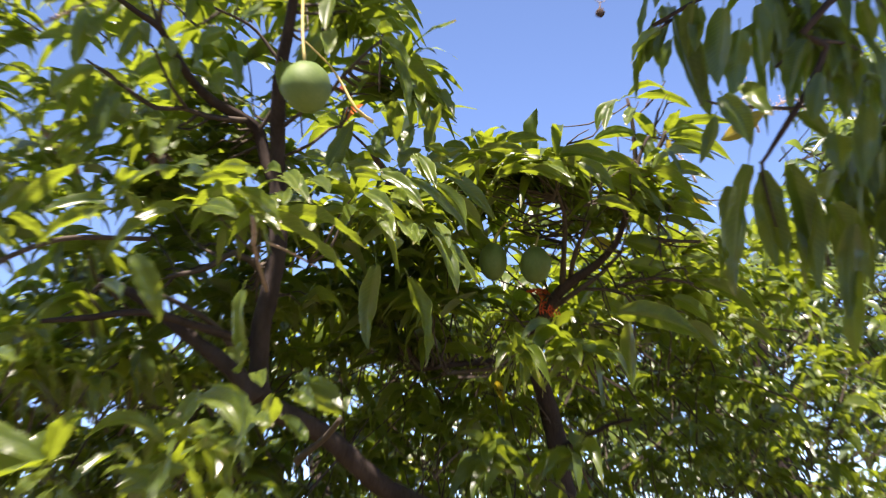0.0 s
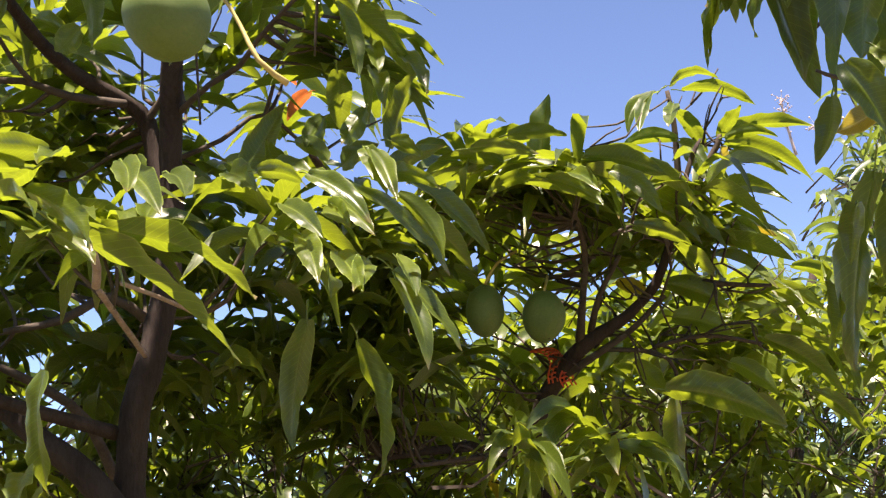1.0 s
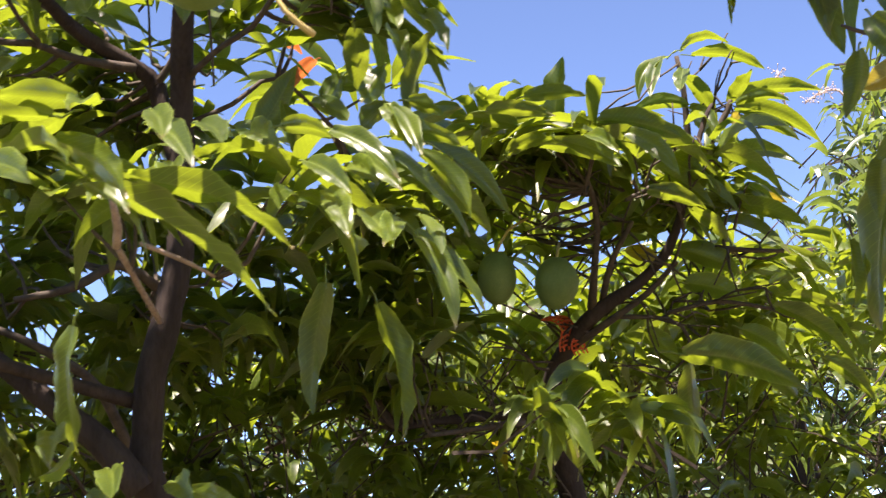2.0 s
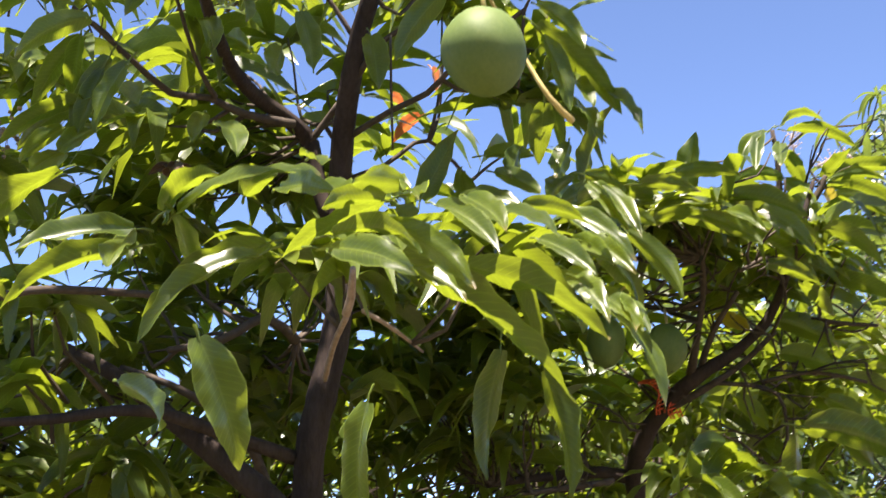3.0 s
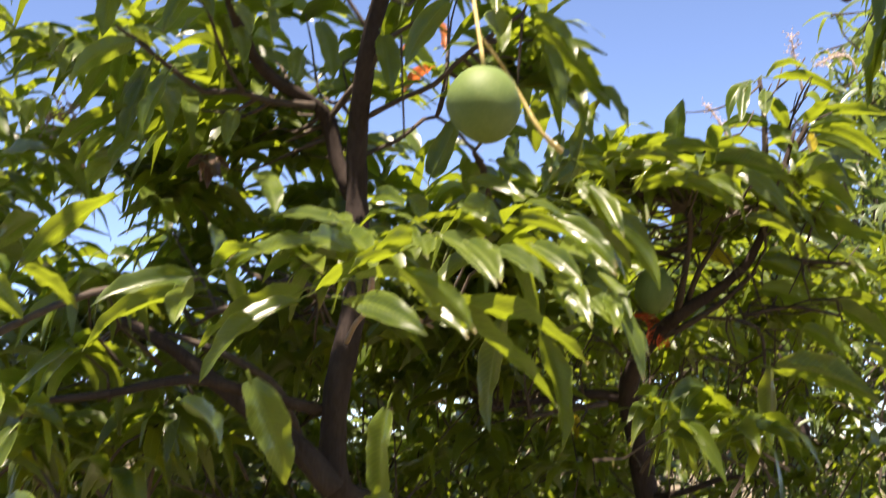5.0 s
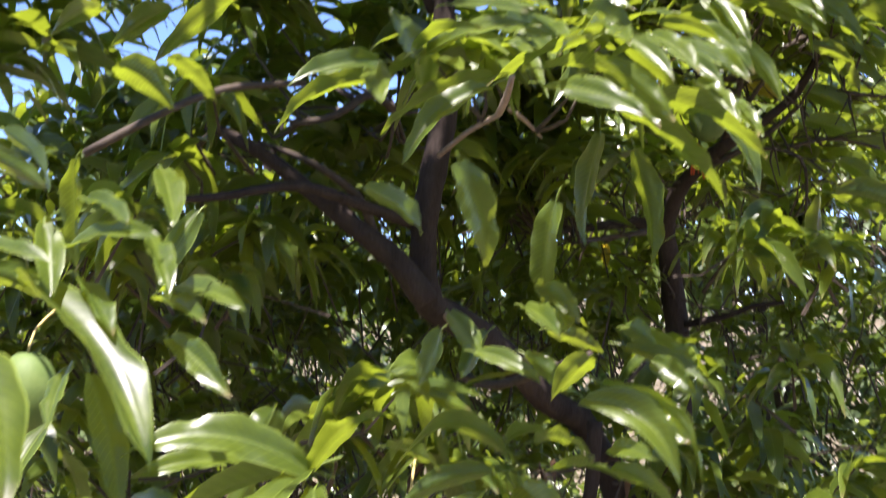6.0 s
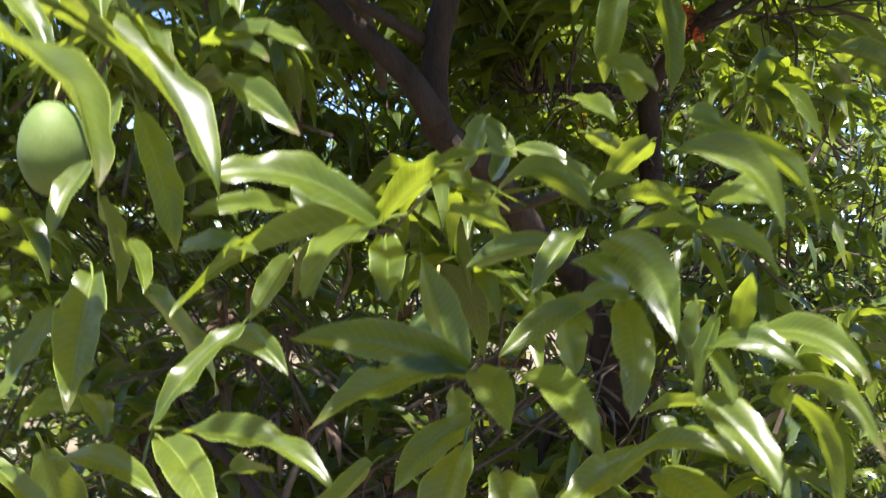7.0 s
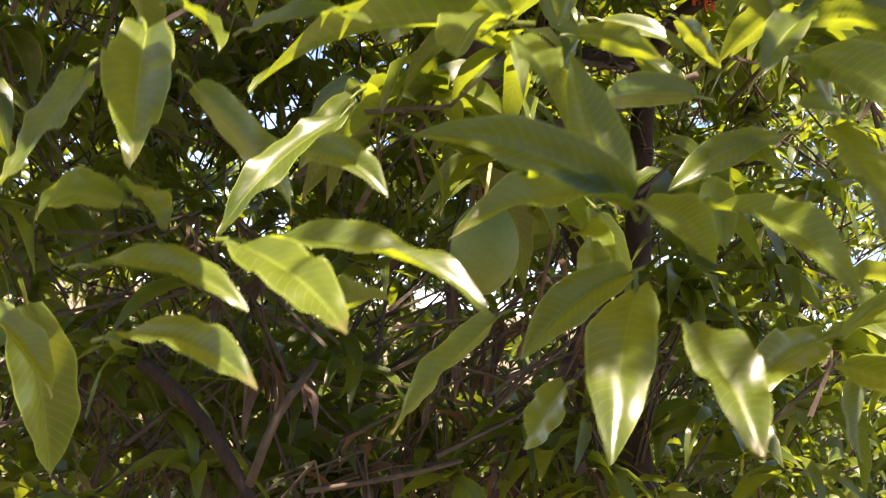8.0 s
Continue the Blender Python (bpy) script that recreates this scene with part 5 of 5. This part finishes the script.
# ---- fruit and small things ----
def mango(place, wide, high, stalk, label, seed, lean=0.0):
    """A green mango, a little lopsided, hanging by its stalk."""
    bm = bmesh.new()
    bmesh.ops.create_uvsphere(bm, u_segments=32, v_segments=20, radius=0.5)
    for v in bm.verts:
        z = v.co.z * 2
        pinch = 1 - 0.10 * max(0, -z) ** 2 - 0.03 * max(0, z) ** 3
        v.co.x = v.co.x * wide * pinch + 0.035 * wide * (-z) * (z < 0)
        v.co.y *= wide * pinch * 0.94
        v.co.z = v.co.z * high - 0.02 * high * math.exp(-((v.co.x / wide) ** 2 + (v.co.y / wide) ** 2) * 60) * (z > 0)
        v.co += v.normal * 0.012 * wide * noise.noise(v.co * 40 + Vector((seed, 0, 0)))
    me = bpy.data.meshes.new("mango")
    bm.to_mesh(me)
    bm.free()
    for p in me.polygons:
        p.use_smooth = True
    me.materials.append(SKIN)
    ob = tagged(new("mango", me), label, "mango", "mangoes on the tree")
    ob.matrix_world = pose(*place, 0, lean, 40 * seed)
    if stalk:
        bm = bmesh.new()
        inv = ob.matrix_world.inverted()
        tube(bm, [(*(inv @ Vector(q[:3])), q[3]) for q in stalk], 7, 0.08, seed)
        part("stalk", bm, STALK, ob, "pale yellow fruit stalk")
    return ob


mango((-0.299, 2.616, 2.263), 0.100, 0.103, [(-0.299, 2.602, 2.306, 0.0031), (-0.303, 2.617, 2.363, 0.0028), (-0.305, 2.649, 2.433, 0.0029), (-0.305, 2.695, 2.523, 0.0030)], "large round unripe green mango hanging on a pale yellow stalk", 1)
mango((-0.495, 2.693, 2.540), 0.098, 0.107, [(-0.496, 2.679, 2.589, 0.0031), (-0.492, 2.683, 2.647, 0.0031)], "unripe green mango hanging high among the leaves", 2)
mango((0.156, 3.875, 2.184), 0.086, 0.114, [(0.157, 3.859, 2.238, 0.0030), (0.187, 3.894, 2.291, 0.0030), (0.236, 3.931, 2.327, 0.0031)], "dark green mango hanging in shade beside another", 3)
mango((0.277, 3.848, 2.163), 0.091, 0.112, [(0.278, 3.833, 2.215, 0.0030), (0.297, 3.902, 2.262, 0.0031)], "dark green mango in shade above an orange net", 4)
mango((-1.095, 2.774, 1.635), 0.080, 0.112, [(-1.095, 2.775, 1.685, 0.0018), (-1.087, 2.794, 1.719, 0.0019), (-1.059, 2.819, 1.748, 0.0019)], "small oval green mango behind glossy leaves", 5)
mango((-0.565, 3.004, 1.394), 0.090, 0.115, [(-0.570, 3.006, 1.440, 0.0022), (-0.556, 3.033, 1.501, 0.0023)], "round green mango in deep shade under leaves", 6)


def panicle(stem, seed, label, spread=0.03, mat=DRY):
    """A dry flower stalk with short side twigs and tiny buds."""
    rnd = random.Random(seed)
    ob = thing("flower_panicle", stem[0][:3], label, "panicle", "dry flower stalks")
    inv = Vector(stem[0][:3])
    rel = [(*(Vector(q[:3]) - inv), q[3]) for q in stem]
    bm = bmesh.new()
    tube(bm, rel, 6, 0.1, seed)
    part("stem", bm, mat, ob)
    bm = bmesh.new()
    for i in range(70):
        k = rnd.randrange(len(rel) // 2, len(rel)) - 1
        t = rnd.random()
        a = Vector(rel[k][:3]).lerp(Vector(rel[k + 1][:3]), t)
        d = Vector((rnd.uniform(-1, 1), rnd.uniform(-1, 1), rnd.uniform(-0.6, 1))).normalized() * rnd.uniform(0.1, 1) * spread
        tube(bm, [(*a, 0.0009), (*(a + d * 0.6), 0.0008), (*(a + d), 0.0006)], 4)
        bmesh.ops.create_icosphere(bm, subdivisions=1, radius=rnd.uniform(0.0018, 0.0045) * max(1.0, spread / 0.042), matrix=Matrix.Translation(a + d))
    part("seed_head", bm, mat, ob, "tiny dry buds")
    return ob


panicle([(-0.264, 3.095, 2.813, 0.0030), (-0.163, 3.087, 2.778, 0.0025), (-0.114, 3.083, 2.764, 0.0025), (-0.084, 3.082, 2.748, 0.0020), (-0.038, 3.078, 2.732, 0.0015)], 1, "brown dried flower stalk with seeds against the sky", 0.012)
panicle([(1.854, 6.580, 3.447, 0.0080), (1.824, 6.559, 3.555, 0.0060), (1.805, 6.543, 3.635, 0.0050), (1.792, 6.527, 3.710, 0.0030)], 2, "pale dried flower stalk of a tree behind", 0.055, BLOOM)
panicle([(2.108, 6.523, 3.518, 0.0060), (2.062, 6.511, 3.602, 0.0050), (1.980, 6.525, 3.597, 0.0040), (1.911, 6.546, 3.554, 0.0030)], 7, "thin dried flower stalk of a tree behind", 0.05, BLOOM)
panicle([(1.519, 6.690, 3.208, 0.0080), (1.478, 6.676, 3.294, 0.0060), (1.432, 6.668, 3.359, 0.0050), (1.385, 6.665, 3.402, 0.0030)], 3, "pinkish dried flower stalk of a tree behind", 0.035, BLOOM)
panicle([(-0.804, 3.005, 2.639, 0.0032), (-0.848, 3.015, 2.627, 0.0027), (-0.884, 3.023, 2.612, 0.0027), (-0.910, 3.030, 2.604, 0.0023), (-0.963, 3.043, 2.585, 0.0018)], 4, "bare pale dried flower stalk", 0.006)
panicle([(-0.959, 3.499, 2.374, 0.0047), (-0.974, 3.485, 2.451, 0.0031), (-0.981, 3.478, 2.483, 0.0024), (-1.020, 3.482, 2.471, 0.0016), (-1.051, 3.482, 2.477, 0.0016)], 5, "bare thin dried flower stalk against the sky", 0.05)

# a bare fruit stalk beside the large mango
limb("fruit_stalk", tree, [(-0.300, 2.641, 2.368, 0.0018), (-0.256, 2.713, 2.345, 0.0022), (-0.228, 2.721, 2.299, 0.0026), (-0.206, 2.709, 2.250, 0.0033), (-0.173, 2.731, 2.228, 0.0044)], STALK)

# dried fruitlet
dried = thing("dried_fruit", (0.341, 2.896, 2.527), "tiny shrivelled brown mango on a bare stalk", "dried fruit")
bm = bmesh.new()
bmesh.ops.create_icosphere(bm, subdivisions=3, radius=0.0100)
for v in bm.verts:
    v.co *= 1 + 0.3 * noise.noise(v.co * 220)
    v.co.z *= 1.15
part("fruit", bm, SHRIVELLED, dried)
bm = bmesh.new()
tube(bm, [(0, 0, 0.008, 0.0018), (0.0, 0.001, 0.025, 0.0014), (-0.013, 0, 0.036, 0.0012), (-0.014, 0, 0.05, 0.0011), (0.003, 0, 0.064, 0.0011)], 5)
tube(bm, [(0.0, 0.001, 0.025, 0.0014), (0.014, 0, 0.028, 0.001)], 4)
part("stalk", bm, DRY, dried)

# orange netting caught in the fork
net = thing("plastic_net", (0.330, 4.036, 2.093), "scrap of orange-red plastic netting caught in a branch fork", "net")
def strip(points, wide, parent):
    """A crumpled strip of net: two edge cords, cross bars and diagonals."""
    bm = bmesh.new()
    p = [Vector(q) for q in points]
    side = Vector((wide, 0.2 * wide, 0.25 * wide))
    for k in (-0.5, -0.17, 0.17, 0.5):
        tube(bm, [(*(q + side * k + Vector((0, 0.004 * math.sin(7 * i + 9 * k), 0))), 0.0026) for i, q in enumerate(p)], 4)
    for a, b in zip(p, p[1:]):
        for t in (0, 0.5):
            c = a.lerp(b, t)
            tube(bm, [(*(c - side * 0.5), 0.0028), (*(c + Vector((0, -0.004, 0.002))), 0.0028), (*(c + side * 0.5), 0.0028)], 4)
    part("net_strip", bm, NET, parent)
strip([(-0.048, 0, 0.032), (-0.030, -0.01, 0.030), (-0.014, -0.012, 0.020), (-0.006, -0.01, 0.002), (-0.012, 0.0, -0.022), (-0.010, 0.005, -0.04)], 0.030, net)
strip([(0.022, 0, 0.016), (0.028, -0.012, 0.006), (0.020, -0.014, -0.012), (0.012, -0.01, -0.032), (0.022, 0, -0.05)], 0.030, net)
strip([(-0.012, 0.012, 0.022), (0.004, 0.006, 0.014), (0.016, 0.008, 0.004), (0.034, 0.012, 0.0)], 0.022, net)


# ---- fill of leaves ----
# pockets at heights 3.40 and 2.70 let sun through the unseen crown
MANGO_GAPS = [(0.19, 3.72, 2.27, 0.20), (0.32, 3.74, 2.25, 0.17), (0.27, 3.93, 2.22, 0.16), (-0.19, 3.71, 2.64, 0.16), (-0.25, 3.87, 2.67, 0.18), (-0.28, 3.60, 2.57, 0.14), (-1.25, 2.15, 3.40, 0.40), (-1.20, 2.11, 2.70, 0.20), (-0.40, 2.28, 3.40, 0.24), (-0.57, 2.44, 3.40, 0.20),
              # open air round the trunk
              (-0.39, 3.13, 2.02, 0.13), (-0.39, 3.2, 1.93, 0.13), (-0.38, 3.1, 2.3, 0.13), (-0.38, 3.1, 2.11, 0.13)]
main = in_lobes([
    (-0.95, 3.80, 2.65, 0.60, 0.40, 0.50, 50),      # round the left limb
    (-0.30, 3.95, 2.75, 0.42, 0.40, 0.42, 14),      # round the trunk's head
    (-1.05, 3.85, 2.10, 0.65, 0.35, 0.22, 30),
    (-0.10, 3.95, 2.30, 0.50, 0.30, 0.14, 50),      # canopy behind the trunk
    (0.22, 3.84, 2.42, 0.22, 0.12, 0.05, 13),
    (0.45, 3.95, 2.38, 0.45, 0.28, 0.08, 34),       # canopy over the right limb
    (0.95, 4.55, 2.28, 0.45, 0.40, 0.18, 36),
    (0.60, 4.60, 2.20, 0.70, 0.35, 0.12, 34),
] + [
    (-0.40, 3.95, 2.05, 0.45, 0.25, 0.12, 14),
    (-0.65, 4.00, 2.25, 0.30, 0.25, 0.20, 18),
    (-0.12, 4.08, 2.12, 0.26, 0.16, 0.20, 34),      # dark behind the canopy
    (-0.2, 3.65, 2.64, 0.24, 0.2, 0.26, 10),
    (-0.21, 3.32, 2.87, 0.09, 0.12, 0.16, 6),
    (-0.3, 3.55, 2.87, 0.14, 0.15, 0.16, 7),
    (-0.1, 3.29, 2.53, 0.06, 0.08, 0.1, 6),
    (-0.66, 3.71, 2.49, 0.35, 0.2, 0.16, 22),
], 3)
main = cleared(main, MANGO_GAPS)
foliage("foliage", tree, FOLIAGE, main, 4, length=(0.11, 0.19), slim=0.22, droop=(-34, 42))
link_twigs(tree, main, 5, reach=0.34)
unseen_crown = cleared(in_lobes([      # the crown above, out of view: whorls added to shade and dapple leaves below
    (-0.45, 3.35, 3.28, 0.85, 0.38, 0.20, 26),
    (-0.40, 2.80, 3.42, 0.95, 0.34, 0.16, 16),
    (-0.85, 4.60, 3.55, 0.80, 0.60, 0.20, 60),
    (-0.60, 2.32, 3.40, 0.90, 0.24, 0.15, 20),
    (-0.95, 3.40, 3.45, 0.60, 0.40, 0.25, 14),
    (-1.00, 2.78, 3.30, 0.45, 0.26, 0.12, 26),
    (-0.50, 2.86, 3.42, 0.26, 0.10, 0.06, 22),
    (-0.72, 1.92, 3.42, 0.05, 0.05, 0.04, 4),
    # whorls over the near leaves and camera, added to block sun and sky
    (-0.86, 1.99, 2.77, 0.36, 0.13, 0.05, 8), (-0.95, 1.50, 2.70, 0.65, 0.30, 0.12, 30),
], 6), MANGO_GAPS)
foliage("foliage", tree, FOLIAGE, unseen_crown, 7, length=(0.10, 0.17))
twigs("twig_mesh", tree, TWIG, unseen_crown, 0.30, 16)
behind = in_lobes([
    (-1.2, 4.05, 1.66, 0.40, 0.30, 0.30, 45),      # low on the left
    (-1.21, 4.07, 2.01, 0.30, 0.30, 0.25, 22),
    (-1.20, 4.60, 1.60, 0.90, 0.60, 0.65, 160),     # behind and below
    (-0.95, 4.40, 2.00, 0.60, 0.40, 0.40, 75),
    (-0.10, 4.60, 2.08, 1.20, 0.45, 0.10, 45),
    (-0.20, 4.50, 1.95, 0.70, 0.40, 0.38, 120),
    (-0.30, 4.90, 1.70, 0.80, 0.60, 0.65, 170),
] + [
    (0.60, 5.20, 1.80, 0.90, 0.60, 0.70, 200),
    (0.70, 5.20, 2.15, 0.80, 0.50, 0.35, 120),
    (1.70, 5.20, 1.70, 0.90, 0.60, 0.75, 170),
    (-0.70, 4.20, 0.85, 1.20, 0.60, 0.45, 190),
    (0.70, 4.40, 0.85, 1.20, 0.60, 0.45, 190),
    (0.10, 6.20, 0.70, 2.60, 0.60, 0.60, 200),
    (1.70, 5.40, 0.85, 1.00, 0.60, 0.50, 150),
    (-1.00, 5.50, 1.45, 1.50, 0.30, 0.50, 220),
], 8)
foliage("foliage", tree, FOLIAGE, behind, 9, length=(0.065, 0.125), slim=0.33)
twigs("twig_mesh", tree, TWIG, behind, 0.35, 10, 0.003)
limb_twigs(tree, 71, 5, 0.14)
front = in_lobes([
    (-0.42, 3.15, 2.12, 0.50, 0.14, 0.09, 5),       # canopy over the trunk
    (0.25, 3.60, 2.36, 0.36, 0.20, 0.08, 9),
    (-1.00, 3.50, 2.60, 0.45, 0.25, 0.40, 12),
    (-1.2, 3.53, 2.3, 0.22, 0.16, 0.14, 12),
], 33)
front = cleared(front, MANGO_GAPS)
front = np.concatenate([front, in_lobes([(-0.45, 3.01, 2.13, 0.10, 0.06, 0.04, 4), (0.15, 3.80, 2.44, 0.07, 0.05, 0.02, 4), (0.27, 3.77, 2.42, 0.07, 0.05, 0.02, 4)], 36)])
foliage("foliage", tree, FOLIAGE, front, 34, length=(0.12, 0.18), slim=0.22, droop=(-34, 30))
link_twigs(tree, front, 35, reach=0.28)
low = in_lobes([
    (-1.45, 3.30, 1.65, 0.30, 0.30, 0.45, 14),
    (-0.95, 3.80, 1.05, 0.60, 0.30, 0.40, 40),
    (-0.15, 3.75, 1.05, 0.60, 0.30, 0.40, 40),
    (-0.85, 3.30, 1.95, 0.25, 0.20, 0.18, 8),
    (-0.92, 3.50, 1.85, 0.32, 0.25, 0.08, 16), (0.12, 3.50, 1.85, 0.28, 0.25, 0.08, 6),      # a low shelf of leaves that shades all below
    # one whorl added over the lowest mango, to keep the sun off it
    (-0.585, 2.95, 1.61, 0.04, 0.03, 0.02, 1),
    (0.30, 3.60, 1.35, 0.30, 0.25, 0.30, 14),
    (-0.54, 3.11, 1.50, 0.24, 0.16, 0.12, 8),    # in front of the trunk's foot
    (0.09, 3.68, 1.47, 0.20, 0.20, 0.20, 9),
], 13)
foliage("foliage", tree, FOLIAGE, low, 14, length=(0.09, 0.16), slim=0.26, droop=(-55, 30))
twigs("twig_mesh", tree, TWIG, low, 0.25, 15)
withered = in_lobes([(-0.70, 3.70, 1.15, 0.55, 0.16, 0.32, 34), (-0.20, 3.60, 1.25, 0.40, 0.16, 0.30, 26)], 17)
foliage("withered_foliage", tree, BROWN, withered, 18, leaves=(1, 3), length=(0.05, 0.10), slim=0.2, droop=(-85, -10))
twigs("twig_mesh", tree, TWIG, np.repeat(withered, 3, axis=0), 0.30, 19)
over = in_lobes([
    (1.20, 3.45, 2.45, 0.24, 0.22, 0.50, 24),
    (0.95, 3.25, 2.72, 0.16, 0.12, 0.16, 7),
    (0.78, 2.85, 3.50, 0.50, 0.34, 0.14, 110),
    (1.00, 3.10, 3.55, 0.70, 0.50, 0.30, 150),       # its crown overhead: this row and the last, unseen, added to shade the leaves
    (2.20, 3.40, 3.40, 0.90, 0.70, 0.50, 100),
], 23)
foliage("foliage", neighbour, FOLIAGE, over, 24, length=(0.13, 0.24), slim=0.20, droop=(-88, -40))
twigs("twig_mesh", neighbour, TWIG, over, 0.25, 25)
limb("trunk", neighbour, [(2.7, 3.6, 0, 0.0900), (2.7, 3.5, 1.5, 0.0750), (2.65, 3.4, 2.8, 0.0600), (2.6, 3.4, 3.2, 0.0500)])

# ---- trees farther off ----
def far_tree(x, y, high, lobes, seed, label):
    ob = thing("tree", (x, y, 0), label, "tree", "trees behind")
    bm = bmesh.new()
    tube(bm, [(0, 0, -0.3, 0.12), (0.05, 0.05, high * 0.4, 0.09), (-0.05, 0.1, high * 0.7, 0.05), (0.1, 0, high * 0.92, 0.02)], 9, 0.1, seed)
    part("trunk", bm, BARK, ob)
    at = in_lobes(lobes, seed)
    foliage("foliage", ob, FAR_FOLIAGE, at, seed + 1, length=(0.14, 0.26), slim=0.18)
    twigs("twig_mesh", ob, TWIG, at, 0.5, seed + 2, 0.006)


def shrub(x, y, lobes, seed):
    ob = thing("shrub", (x, y, 0), "dense dark green shrub behind the mango trees", "shrub", "shrubs behind")
    bm = bmesh.new()
    for k in range(5):
        a = 1.3 * k
        tube(bm, [(0, 0, -0.3, 0.02), (0.15 * math.cos(a), 0.15 * math.sin(a), 0.5, 0.015), (0.5 * math.cos(a), 0.3 * math.sin(a), 1.0, 0.006)], 6, 0.1, k)
    part("stem", bm, TWIG, ob)
    foliage("foliage", ob, FAR_FOLIAGE, in_lobes(lobes, seed), seed + 1, length=(0.12, 0.2))


for i, (x, y) in enumerate([(-4.4, 9.0), (-2.6, 8.6), (-1.0, 9.2), (0.7, 8.8), (2.2, 7.4), (3.9, 7.2), (5.4, 7.8)]):
    shrub(x, y, [(0, 0, 0.65, 1.2, 0.7, 0.95, 280)], 61 + 3 * i)

far_tree(3.3, 8.2, 5.0, [(0.25, 0, 4.1, 0.8, 0.7, 0.7, 130), (0, 0, 3.0, 1.3, 1.0, 1.1, 260), (-1.1, 0.2, 2.0, 1.0, 0.8, 0.9, 160), (0.8, 0, 1.6, 1.1, 0.9, 1.0, 120)], 41, "pale green mango tree in full sun behind")
far_tree(2.0, 7.2, 3.3, [(0.0, 0, 2.75, 0.75, 0.5, 0.40, 36), (0.35, 0, 3.3, 0.25, 0.2, 0.22, 6), (0.9, 0, 2.5, 0.7, 0.6, 0.6, 28), (-0.7, 0.2, 2.2, 0.8, 0.6, 0.6, 110), (0.7, 0, 1.5, 1.0, 0.8, 0.9, 120)], 44, "pale green mango tree in flower behind")
far_tree(-0.6, 8.0, 3.0, [(0, 0, 1.9, 1.4, 0.9, 0.8, 150), (1.3, 0.3, 1.4, 1.1, 0.9, 0.8, 110), (-1.3, 0, 1.3, 1.0, 0.8, 0.7, 80)], 51, "mango tree half hidden behind the nearer crown")

# leafy trees round the standing place, out of view, added to cut sky light
for i, (x, y) in enumerate([(-3.4, -1.6), (-1.2, -2.9), (1.4, -2.6), (3.6, -0.8), (-4.2, 1.4)]):
    far_tree(x, y, 4.2, [(0, 0, 3.6, 1.3, 0.9, 0.9, 150), (0.2, 0, 2.2, 1.5, 1.0, 1.1, 190), (0, 0, 0.9, 1.4, 0.9, 0.7, 120)], 81 + 4 * i, "dark green leafy tree, unseen, added to block sky light")
